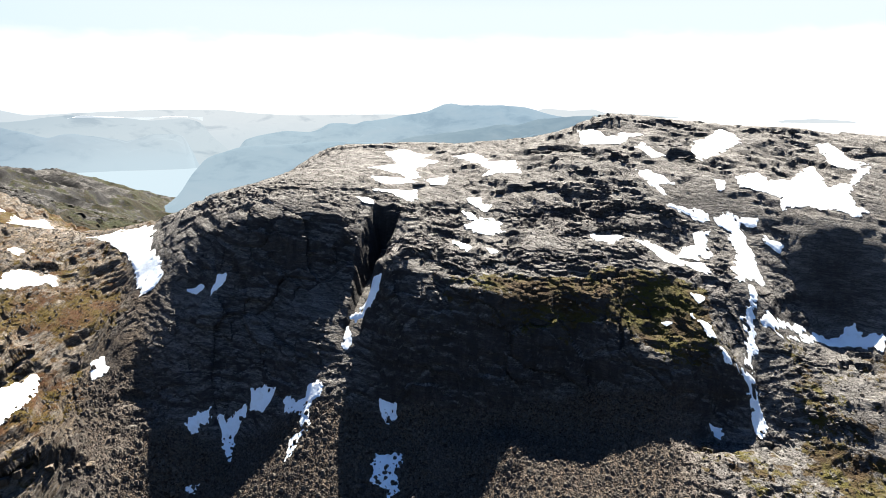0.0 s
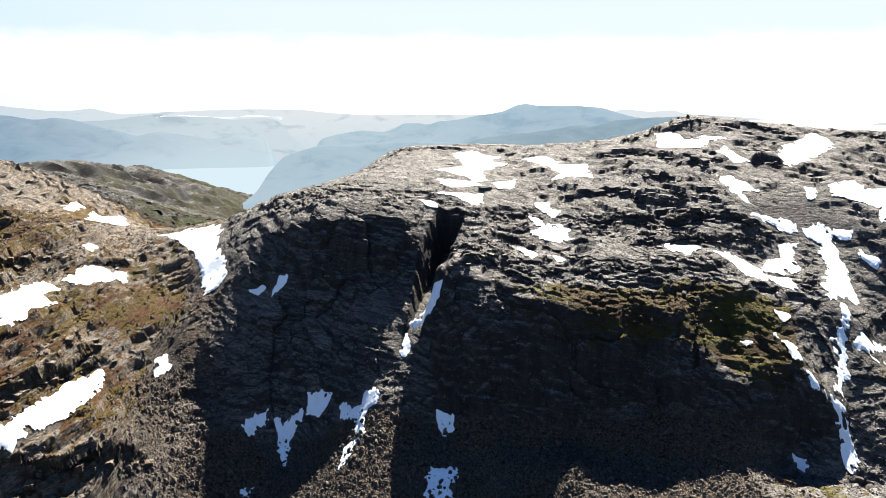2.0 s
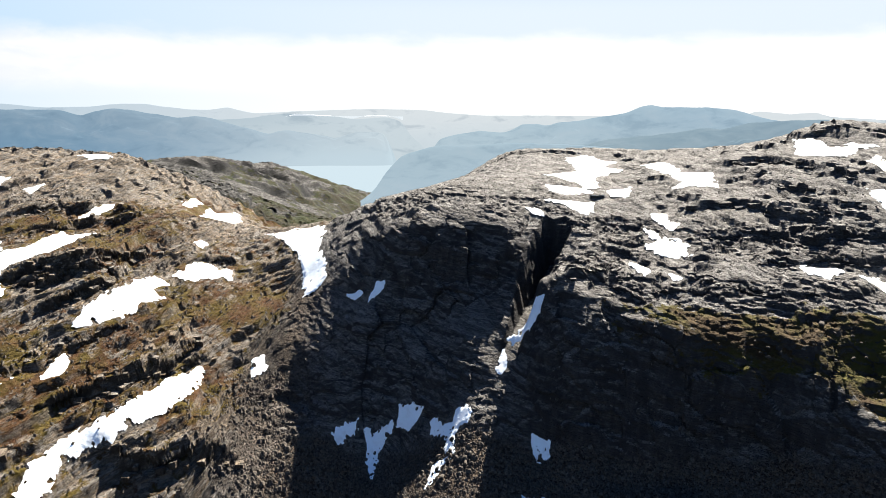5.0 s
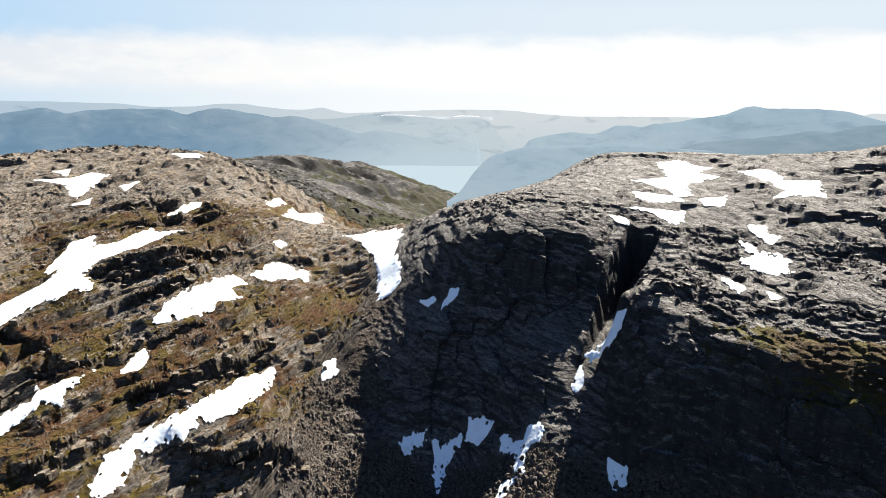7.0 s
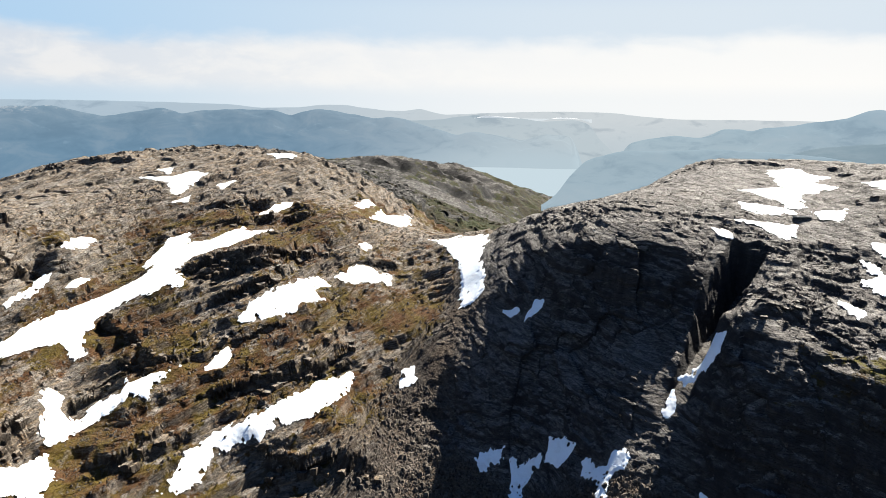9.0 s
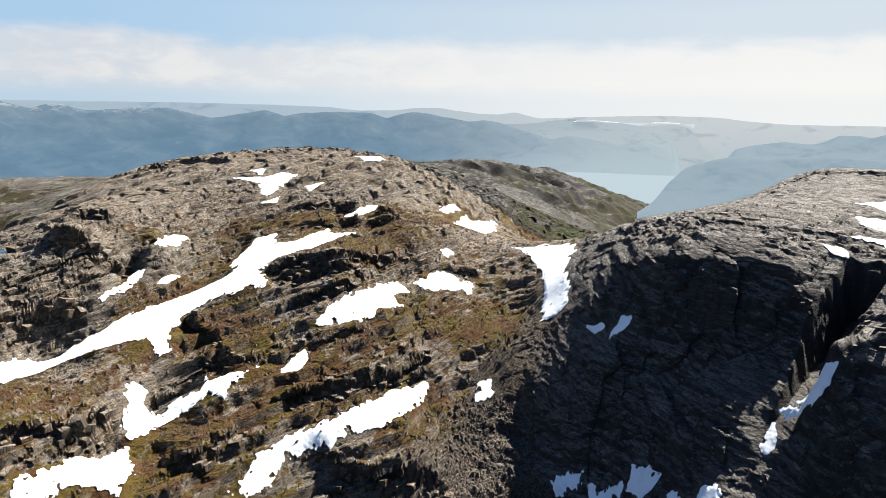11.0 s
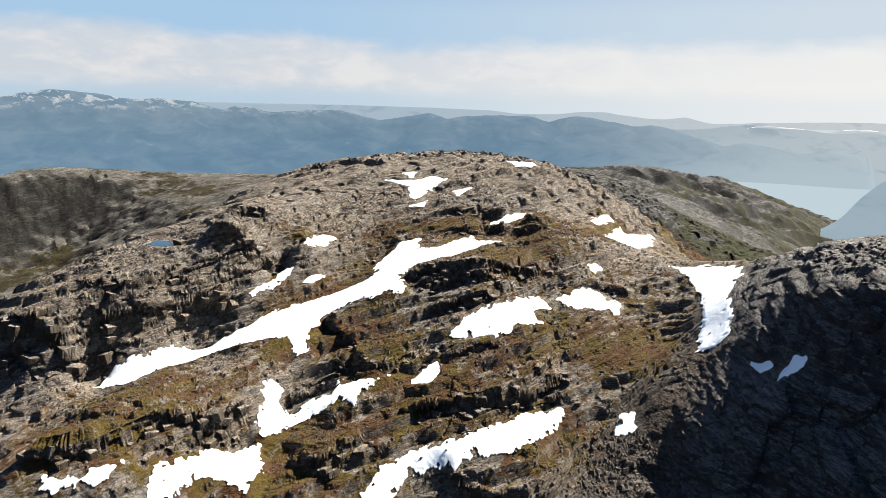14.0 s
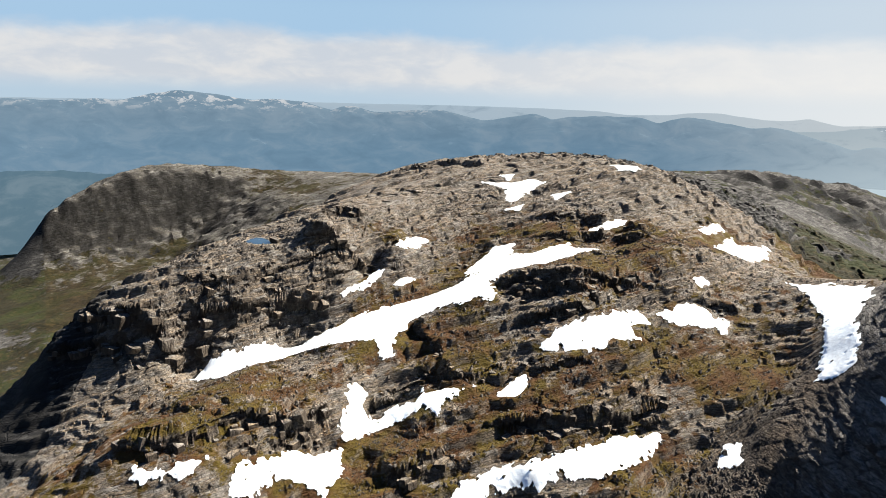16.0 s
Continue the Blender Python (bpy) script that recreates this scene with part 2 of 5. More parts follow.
def painted_haze_material(name, away, towards, low, rock=(0.009, 0.012, 0.014), snow=0.0, x_from=-4600.0, x_to=500.0, share=0.8, shore=None):
    """A range kilometres off, its haze painted as emission: away from the sun, towards it, and low down."""
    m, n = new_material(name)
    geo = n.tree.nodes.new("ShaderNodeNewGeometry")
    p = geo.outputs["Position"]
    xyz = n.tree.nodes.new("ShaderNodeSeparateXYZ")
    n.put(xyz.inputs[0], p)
    # haze in front of the range, put into its own emission colour
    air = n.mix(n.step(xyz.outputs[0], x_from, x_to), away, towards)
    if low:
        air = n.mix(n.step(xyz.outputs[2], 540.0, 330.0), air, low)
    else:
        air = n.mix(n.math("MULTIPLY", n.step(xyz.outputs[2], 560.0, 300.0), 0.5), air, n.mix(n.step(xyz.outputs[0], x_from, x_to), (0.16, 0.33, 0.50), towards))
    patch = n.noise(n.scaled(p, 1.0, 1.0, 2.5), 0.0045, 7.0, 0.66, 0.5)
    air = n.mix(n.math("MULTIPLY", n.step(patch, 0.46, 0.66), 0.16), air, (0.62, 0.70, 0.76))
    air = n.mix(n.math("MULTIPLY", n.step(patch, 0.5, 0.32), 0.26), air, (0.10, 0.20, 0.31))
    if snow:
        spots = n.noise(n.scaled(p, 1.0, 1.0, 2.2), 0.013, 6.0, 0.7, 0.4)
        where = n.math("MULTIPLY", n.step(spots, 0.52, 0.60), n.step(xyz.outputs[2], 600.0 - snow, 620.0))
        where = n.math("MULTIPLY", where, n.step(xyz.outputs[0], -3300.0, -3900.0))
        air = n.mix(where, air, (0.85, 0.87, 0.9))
    # paler haze at the foot beside the fjord, painted likewise
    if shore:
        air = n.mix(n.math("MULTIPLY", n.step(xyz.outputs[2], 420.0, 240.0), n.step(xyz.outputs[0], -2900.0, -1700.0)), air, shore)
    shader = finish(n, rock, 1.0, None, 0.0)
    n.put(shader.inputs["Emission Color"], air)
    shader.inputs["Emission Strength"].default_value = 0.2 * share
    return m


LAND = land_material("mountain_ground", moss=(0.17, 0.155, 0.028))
LAND_HILL = land_material("hillside_ground", (0.78, 0.585, 0.385), (0.50, 0.365, 0.235), (0.37, 0.28, 0.11), darken_slope=(0.22, 0.50), moss=(0.180, 0.130, 0.020), heath=(0.155, 0.070, 0.026), rust=0.5, dark=(0.12, 0.094, 0.07))
LAND_FAR = land_material("far_ground", (0.14, 0.138, 0.13), (0.065, 0.065, 0.065), darken_slope=(0.74, 0.95), moss=(0.075, 0.098, 0.026), heath=(0.055, 0.052, 0.024), size=0.34, bright=0.6, dark=(0.048, 0.049, 0.050))
LAND_KNOLL = land_material("knoll_ground", (0.30, 0.265, 0.18), (0.13, 0.115, 0.085), darken_slope=(0.74, 0.93), moss=(0.055, 0.055, 0.016), heath=(0.050, 0.037, 0.016), size=0.4, bright=0.75, dark=(0.030, 0.027, 0.025))
SNOW_WHITE = snow_material()
STONE = boulder_material()
# ---- landform: break lines (crests, rims, benches, feet) that carry the broad relief ----
BREAK = {
    # the mountain with the shaded cliff
    "cliff_rim": [(-228, 572, 504), (-219, 535, 490), (-200, 545, 508), (-170, 528, 517), (-147, 516, 521), (-132, 510, 510), (-104, 513, 514),
                  (-74, 518, 516), (-37, 482, 500), (2, 486, 489), (30, 482, 482), (60, 480, 480), (91, 480, 481), (129, 490, 484), (158, 492, 482), (150, 470, 458)],
    "moss_bench": [(40, 452, 469), (70, 450, 468), (100, 451, 469), (134, 473, 473)],
    "cliff_shoulder": [(-213, 505, 470), (-184, 493, 467), (-170, 474, 458), (-146, 484, 466), (-124, 492, 472), (-84, 495, 474), (-30, 466, 478), (19, 459, 476)],
    "cliff_face": [(-216, 490, 454), (-205, 462, 432), (-168, 450, 428), (-140, 458, 432), (-112, 460, 440), (-90, 460, 450), (-24, 450, 458), (25, 450, 450), (62, 454, 450), (90, 453, 448)],
    "cliff_foot": [(-205, 446, 408), (-190, 432, 405), (-175, 424, 398), (-143, 428, 384), (-116, 437, 405), (-100, 428, 403), 
                   (-37, 433, 400), (6, 434, 400), (43, 436, 400), (75, 442, 417), (93, 430, 405), (127, 422, 407), (163, 426, 395), (180, 434, 387)],
    "buttress": [(140, 463, 449), (165, 463, 449), (190, 459, 446), (140, 441, 438), (165, 440, 437), (186, 438, 435), (169, 476, 464), (207, 446, 428)],
    "lower_scree": [(-175, 405, 383), (-164, 380, 356), (-67, 443, 426), (-73, 432, 417), (-77, 420, 407), (-81, 405, 396), (-88, 388, 384), (-57, 420, 400), (-100, 408, 388), (-96, 372, 371), (-45, 405, 388), (-32, 385, 374), (-1, 405, 389), (20, 376, 372), (41, 402, 396), (60, 392, 386), (60, 354, 377), (90, 393, 388), (92, 352, 381), (138, 391, 389), (140, 350, 381), (176, 392, 392), (198, 384, 385), (205, 352, 373), (213, 426, 390), (234, 402, 381)],
    "cleft": [(-46, 540, 516), (-50, 520, 494), (-57, 488, 470), (-61, 472, 457), (-63, 462, 440)],
    "plateau_edge": [(-207, 572, 522), (-204, 604, 523), (-184, 562, 525), (-114, 546, 535), (-46, 580, 530), (-24, 540, 517)],
    "plateau_steps": [(-6, 530, 500), (-6, 558, 511), (-7, 588, 523), (-7, 628, 533), (32, 500, 491), (33, 530, 500), (35, 558, 511), (37, 588, 523), (39, 628, 533), (69, 500, 491), (73, 530, 500), (76, 558, 511), (80, 588, 523), (85, 628, 533), (106, 500, 491), (112, 530, 500), (117, 558, 511), (123, 588, 523), (140, 500, 491), (147, 530, 500), (154, 558, 511), (161, 588, 523)],
    "plateau_back": [(-170, 590, 531), (-168, 680, 531), (-172, 805, 529), (-132, 830, 551), (-45, 860, 556), (53, 850, 557), (113, 800, 564), (-22, 787, 545), (0, 690, 541), (60, 690, 549)],
    "summit": [(133, 765, 573), (177, 760, 590), (234, 780, 587), (283, 760, 580), (320, 760, 576), (365, 740, 574), (437, 700, 565), (560, 720, 560)],
    "summit_snow": [(153, 715, 566), (195, 660, 554), (265, 690, 554), (241, 720, 564), (129, 705, 559)],
    "crag_band": [(189, 640, 549), (203, 600, 530), (243, 600, 525), (132, 640, 545), (187, 575, 514), (224, 585, 511)],
    "snow_bowl": [(280, 620, 533), (317, 590, 515), (335, 650, 540), (343, 575, 508), (387, 690, 558), (370, 600, 523), (450, 620, 530)],
    "bowl_lip": [(311, 578, 511), (336, 568, 504), (273, 575, 500), (303, 552, 480), (308, 522, 428), (264, 507, 438), (420, 540, 470)],
    "east_gully": [(240, 575, 501), (198, 548, 487), (162, 535, 492), (233, 520, 474), (228, 497, 466), (222, 485, 450), (209, 455, 425), (211, 440, 407), (211, 425, 391)],
    "east_slope": [(267, 492, 425), (323, 500, 422), (244, 435, 407), (290, 440, 401), (273, 400, 369), (420, 480, 430)],
    "mountain_back": [(-260, 980, 440), (-60, 1080, 470), (200, 1100, 500), (500, 1000, 500), (700, 700, 520), (-330, 760, 430)],
    # the saddle with the long snow tongue
    "saddle": [(-240, 579, 498), (-253, 543, 476), (-236, 516, 463), (-253, 518, 458), (-262, 600, 500), (-270, 660, 480)],
    # the hillside of slabs and ledges
    "hill_foot": [(-220, 412, 398), (-225, 375, 392), (-241, 350, 384), (-259, 342, 389), (-280, 300, 382), (-320, 240, 380), (-350, 170, 378), (-360, 90, 370)],
    "hill_low": [(-234, 452, 426), (-241, 471, 446), (-263, 427, 427), (-283, 352, 418), (-280, 345, 400), (-241, 384, 413), (-297, 370, 425)],
    "hill_bench": [(-281, 415, 435), (-288, 380, 428), (-278, 455, 450), (-279, 487, 459), (-338, 378, 438), (-350, 354, 436)],
    "slab_lane": [(-337, 303, 411), (-334, 275, 401), (-348, 260, 400), (-368, 274, 403), (-388, 307, 407), (-372, 329, 427), (-379, 287, 410)],
    "slab_top": [(-365, 191, 412), (-402, 171, 421), (-396, 241, 429), (-412, 256, 430), (-459, 253, 430), (-411, 301, 436), (-396, 290, 431), (-388, 340, 438)],
    "snow_lane": [(-542, 225, 399), (-515, 295, 417), (-493, 308, 428), (-435, 328, 447), (-437, 355, 450), (-491, 412, 460), (-505, 447, 470), (-435, 536, 491), (-470, 370, 450)],
    "hill_middle": [(-373, 393, 458), (-330, 476, 473), (-355, 445, 485), (-345, 522, 494), (-336, 536, 489), (-352, 550, 502), (-382, 530, 504), (-452, 411, 479)],
    "hill_upper": [(-449, 605, 512), (-533, 683, 548), (-581, 536, 515), (-483, 475, 489), (-537, 410, 488), (-532, 389, 497), (-551, 339, 507), (-515, 560, 512)],
    "crag_face": [(-524, 302, 438), (-537, 375, 466), (-538, 327, 470), (-546, 266, 458), (-556, 230, 456), (-545, 205, 431), (-588, 163, 420), (-598, 192, 455), (-630, 150, 431), (-538, 172, 400), (-500, 148, 382)],
    "tarn_bench": [(-589, 288, 487), (-620, 300, 487), (-649, 286, 484), (-675, 257, 468), (-660, 340, 498)],
    "hill_crest": [(-605, 728, 539), (-632, 690, 545), (-734, 768, 543), (-813, 624, 533), (-854, 659, 531), (-785, 608, 530), (-970, 615, 511), (-817, 522, 500)],
    "hill_north": [(-486, 901, 470), (-620, 980, 490), (-800, 1100, 480), (-1000, 1400, 440), (-700, 1300, 400), (-500, 1100, 400)],
    "hill_west": [(-780, 300, 440), (-860, 380, 445), (-980, 500, 470), (-1100, 620, 470), (-720, 180, 380), (-640, 100, 370), (-560, 90, 340)],
    "west_valley": [(-1000, 150, 250), (-1000, 330, 290), (-1200, 147, 252), (-1300, 162, 251), (-1400, 237, 254), (-1300, 400, 285), (-800, 20, 260), (-1300, 0, 225), (-1650, 60, 215), (-1900, 40, 160), (-2450, 60, 60), (-3200, 0, 60)],
    "knoll_west": [(-2650, 600, 190), (-2500, 1000, 220), (-3000, 1500, 150), (-2900, 400, 80), (-2250, 900, 330), (-1900, 1200, 330), (-3300, 900, 120), (-2350, 300, 180), (-2350, 150, 120)],
    "knoll_crest": [(-1790, 140, 345), (-1800, 178, 377), (-1800, 240, 391), (-1800, 296, 409), (-1800, 343, 418), (-1800, 402, 422), (-1800, 504, 425), (-2000, 350, 395), (-2000, 520, 410), (-1980, 200, 330), (-1820, 100, 290)],
    "knoll_face": [(-1745, 207, 322), (-1740, 274, 330), (-1740, 387, 325), (-1700, 470, 330), (-1690, 150, 262), (-1655, 187, 254), (-1655, 259, 256), (-1640, 322, 250), (-1680, 414, 288), (-1560, 480, 330)],
    "west_spur": [(-1571, 573, 385), (-1690, 790, 425), (-1803, 600, 418), (-1350, 700, 420), (-2037, 600, 390)],
    # the spur before the fjord, and the land past it
    "north_spur": [(-1320, 2024, 398), (-1438, 2219, 385), (-1467, 2647, 333), (-1181, 2399, 302), (-1125, 2701, 227), (-1007, 2141, 261), (-1700, 2300, 340), (-2000, 3000, 200)],
    "fjord_shore": [(-800, 3100, 120), (-600, 2200, 120), (-300, 1700, 150), (-1300, 3300, 120), (0, 2600, 120), (600, 2200, 250), (1500, 2500, 250)],
    "valley": [(0, 250, 352), (-120, 260, 335), (-240, 180, 330), (100, 250, 360), (250, 300, 372), (450, 350, 400), (0, 0, 300), (-150, 0, 270), (-400, 0, 320), (500, 0, 330), (0, -400, 260), (700, 350, 430)],
    "frame_land": [(-4600, 0, 50), (-4600, 3000, 50), (-4000, 4700, 40), (0, 4700, 40), (3000, 4700, 60), (4600, 2000, 150), (4600, 0, 150), (2000, 1500, 350), (1500, 500, 420), (1500, -500, 300), (-1500, -700, 100), (0, -1500, 200)],
}


SPOTS = np.array([p for line in BREAK.values() for p in line], float)
SOFT = 10.0


def kernel(r2):
    return np.sqrt(r2 + SOFT * SOFT)


def solve_relief():
    p = SPOTS
    n = len(p)
    d2 = (p[:, None, 0] - p[None, :, 0]) ** 2 + (p[:, None, 1] - p[None, :, 1]) ** 2
    a = np.zeros((n + 3, n + 3))
    a[:n, :n] = kernel(d2) - np.eye(n) * 3.0
    a[:n, n], a[:n, n + 1], a[:n, n + 2] = 1, p[:, 0] / 1000, p[:, 1] / 1000
    a[n:, :n] = a[:n, n:].T
    return np.linalg.solve(a, np.concatenate([p[:, 2], np.zeros(3)]))


RELIEF = solve_relief()


def broad(x, y):
    """The broad height of the land at x, y (arrays of one shape)."""
    xf, yf = np.asarray(x, float).ravel(), np.asarray(y, float).ravel()
    out = np.empty(xf.size)
    for i in range(0, xf.size, 20000):
        a, b = xf[i:i + 20000], yf[i:i + 20000]
        r2 = (a[:, None] - SPOTS[None, :, 0]) ** 2 + (b[:, None] - SPOTS[None, :, 1]) ** 2
        out[i:i + 20000] = kernel(r2) @ RELIEF[:-3] + RELIEF[-3] + RELIEF[-2] * a / 1000 + RELIEF[-1] * b / 1000
    return out.reshape(np.shape(x))
SNOW = []


def snow(where, outline):
    SNOW.append((where, np.array(outline, float)))


snow("saddle tongue", [(-302, 580), (-280, 591), (-248, 587), (-234, 549), (-218, 525), (-212, 509), (-219, 502), (-226, 503), (-239, 525), (-261, 556), (-285, 575)])
snow("shade", [(-188, 494), (-176, 491), (-173, 489), (-180, 487)])
snow("shade", [(-169, 485), (-164, 491), (-159, 491), (-163, 486), (-167, 483)])
snow("cleft", [(-66, 473), (-58, 477), (-52, 478), (-50, 483), (-44, 477), (-46, 472), (-51, 469), (-61, 470)])
snow("cleft", [(-70, 456), (-68, 467), (-66, 468), (-64, 461), (-67, 455)])
snow("foot", [(-130, 444), (-114, 441), (-117, 437), (-122, 435), (-128, 437)])
snow("foot", [(-168, 424), (-163, 432), (-156, 435), (-155, 432), (-164, 421)])
snow("foot", [(-149, 432), (-143, 431), (-136, 437), (-133, 436), (-138, 430), (-137, 413), (-142, 414)])
snow("foot", [(-105, 435), (-91, 430), (-90, 435), (-82, 435), (-82, 428), (-87, 423), (-86, 410), (-92, 406), (-98, 397), (-98, 408), (-92, 414), (-96, 424), (-102, 427)])
snow("foot", [(-42, 434), (-31, 432), (-32, 426), (-36, 426), (-40, 429)])
snow("foot", [(-44, 394), (-41, 401), (-30, 406), (-24, 405), (-24, 399), (-28, 393), (-28, 381), (-32, 376), (-35, 384), (-43, 387)])
snow("foot", [(-159, 394), (-153, 397), (-154, 392)])
snow("top", [(-64, 781), (-45, 804), (-14, 783), (-23, 731), (-5, 713), (-27, 673), (-23, 638), (-30, 627), (-44, 646), (-69, 661), (-44, 696)])
snow("top", [(-62, 617), (-40, 626), (-23, 619), (-46, 600), (-58, 598)])
snow("top", [(-15, 626), (3, 643), (2, 618), (-10, 619)])
snow("top", [(-56, 575), (-22, 599), (-22, 580), (-30, 567), (-44, 575)])
snow("top", [(-69, 551), (-59, 555), (-55, 550), (-64, 547)])
snow("top", [(12, 735), (32, 742), (45, 683), (70, 679), (72, 646), (51, 649), (37, 642), (45, 659), (31, 689)])
snow("top", [(17, 567), (28, 557), (42, 555), (47, 537), (38, 533), (23, 538), (18, 547), (23, 555)])
snow("top", [(21, 589), (31, 589), (31, 579), (39, 574), (35, 568), (26, 578)])
snow("top", [(7, 526), (15, 519), (22, 515), (20, 508), (12, 512)])
snow("top", [(31, 513), (41, 508), (36, 504)])
snow("top", [(115, 533), (137, 527), (129, 519), (117, 521)])
snow("summit", [(142, 746), (161, 727), (166, 710), (179, 718), (203, 716), (174, 695), (155, 698), (140, 707)])
snow("summit", [(184, 679), (198, 695), (204, 672), (209, 661), (195, 652)])
snow("summit", [(257, 719), (271, 723), (292, 746), (303, 733), (299, 714), (306, 709), (283, 701), (260, 674), (243, 660), (244, 687)])
snow("summit", [(173, 627), (185, 623), (200, 605), (188, 605), (190, 592), (180, 603)])
snow("summit", [(243, 618), (249, 617), (246, 606), (240, 604)])
snow("bowl", [(265, 629), (288, 639), (292, 624), (315, 629), (336, 652), (348, 656), (342, 616), (361, 619), (385, 645), (402, 652), (354, 606), (352, 588), (358, 581), (345, 574), (333, 584), (312, 589), (290, 589), (295, 600), (281, 608), (262, 612)])
snow("summit", [(371, 698), (385, 702), (389, 683), (383, 662), (398, 654), (375, 645), (366, 658)])
snow("gully", [(184, 581), (208, 583), (224, 584), (224, 577), (211, 575)])
snow("gully", [(225, 580), (245, 584), (249, 560), (251, 541), (249, 522), (222, 504), (222, 517), (236, 546), (238, 569)])
snow("gully", [(212, 564), (222, 568), (214, 554), (215, 537), (197, 531), (180, 526), (196, 549)])
snow("gully", [(149, 528), (168, 539), (182, 527), (181, 514), (165, 508), (159, 524)])
snow("gully", [(183, 521), (199, 523), (203, 511), (189, 512)])
snow("gully", [(266, 567), (279, 560), (275, 557), (266, 562)])
snow("gully", [(247, 582), (266, 581), (263, 575), (250, 576)])
snow("gully", [(228, 502), (233, 505), (226, 485), (221, 465), (212, 452), (206, 449), (217, 470), (214, 482), (222, 488)])
snow("gully", [(199, 442), (214, 450), (211, 439), (213, 430), (215, 425), (207, 421), (205, 425), (206, 436)])
snow("ledge", [(175, 468), (185, 462), (186, 455), (179, 461)])
snow("ledge", [(188, 449), (191, 448), (194, 443), (190, 443)])
snow("ledge", [(232, 484), (265, 506), (275, 509), (241, 483)])
snow("ledge", [(242, 481), (284, 508), (305, 514), (314, 520), (320, 518), (322, 507), (335, 504), (329, 494), (309, 506), (281, 501)])
snow("ledge", [(179, 483), (188, 484), (182, 479)])
snow("ledge", [(152, 464), (159, 464), (155, 462)])
snow("ledge", [(177, 429), (184, 422), (181, 419), (178, 426)])
snow("lane", [(-528, 222), (-533, 235), (-520, 257), (-519, 279), (-501, 312), (-492, 327), (-490, 349), (-474, 385), (-448, 400), (-445, 410), (-443, 438), (-432, 435), (-421, 415), (-404, 409), (-419, 397), (-438, 375), (-444, 365), (-423, 339), (-409, 334), (-413, 327), (-430, 328), (-452, 311), (-500, 294), (-492, 258), (-499, 236)])
snow("lane", [(-499, 441), (-504, 473), (-492, 483), (-469, 469), (-452, 476), (-461, 519), (-447, 511), (-437, 530), (-420, 485), (-420, 452), (-440, 430), (-445, 413)])
snow("hill", [(-469, 548), (-470, 572), (-460, 585), (-455, 575), (-462, 558)])
snow("hill", [(-527, 393), (-548, 419), (-544, 427), (-532, 416), (-523, 395)])
snow("hill", [(-519, 335), (-519, 357), (-527, 373), (-520, 378), (-517, 371), (-515, 355), (-516, 339)])
snow("hill", [(-503, 378), (-504, 390), (-501, 394), (-498, 383)])
snow("hill", [(-346, 404), (-347, 419), (-341, 440), (-337, 453), (-331, 471), (-323, 471), (-324, 458), (-314, 457), (-321, 442), (-324, 426), (-337, 410)])
snow("hill", [(-325, 483), (-325, 501), (-320, 512), (-310, 512), (-298, 516), (-288, 509), (-291, 502), (-298, 507), (-303, 495), (-316, 487)])
snow("hill", [(-337, 529), (-338, 538), (-331, 536), (-329, 527)])
snow("hill", [(-422, 630), (-440, 676), (-428, 672), (-413, 629)])
snow("hill", [(-380, 601), (-414, 664), (-397, 650), (-417, 719), (-402, 701), (-342, 599), (-358, 597)])
snow("hill", [(-337, 368), (-340, 381), (-338, 386), (-331, 383), (-331, 374)])
snow("lane", [(-298, 302), (-304, 327), (-300, 340), (-285, 357), (-280, 371), (-272, 404), (-264, 429), (-258, 408), (-260, 378), (-278, 354), (-294, 336), (-292, 322), (-291, 308)])
snow("lane", [(-377, 282), (-395, 294), (-402, 303), (-400, 308), (-395, 303), (-388, 300), (-384, 318), (-370, 330), (-372, 335), (-362, 340), (-351, 357), (-354, 341), (-348, 332), (-357, 329), (-369, 318), (-379, 304), (-373, 286)])
snow("lane", [(-367, 219), (-369, 247), (-366, 263), (-370, 278), (-354, 273), (-339, 259), (-351, 251), (-357, 240), (-354, 233), (-350, 220), (-353, 209), (-359, 215)])
snow("lane", [(-385, 169), (-375, 186), (-372, 205), (-370, 209), (-367, 190), (-376, 174)])
snow("hill", [(-237, 439), (-239, 450), (-235, 456), (-229, 456), (-231, 449), (-234, 441)])
snow("crest", [(-644, 547), (-610, 566), (-607, 584), (-586, 587), (-579, 563), (-564, 534), (-577, 534), (-602, 552)])
snow("crest", [(-580, 669), (-544, 671), (-529, 667), (-546, 652)])
snow("crest", [(-551, 569), (-543, 587), (-540, 567)])
snow("crest", [(-653, 577), (-637, 585), (-626, 569)])
snow("crest", [(-557, 521), (-555, 539), (-548, 529)])
snow("pool", [(-32, 626), (-20, 633), (-14, 627), (-22, 615), (-28, 619)])
snow("tarn", [(-592, 285), (-608, 291), (-591, 300), (-580, 298), (-580, 291)])


# ---- rock steps: lines along their upper edge, with the high side on the left of the way along them ----
SCARPS = []


def scarp(height, line):
    SCARPS.append((height, np.array(line, float)))


scarp(9, [(-412, 414), (-394, 423), (-381, 438), (-371, 458), (-357, 479), (-347, 502)])
scarp(7, [(-442, 364), (-405, 357), (-364, 351)])
scarp(6, [(-392, 338), (-379, 343), (-358, 359), (-354, 382)])
scarp(11, [(-414, 160), (-392, 182), (-388, 202), (-387, 224), (-382, 252), (-390, 291)])
scarp(11, [(-562, 322), (-541, 347), (-534, 374)])
scarp(11, [(-554, 225), (-544, 256), (-540, 285), (-522, 330)])
scarp(17, [(-608, 152), (-567, 189), (-540, 217)])
scarp(13, [(-608, 132), (-583, 163), (-550, 190)])
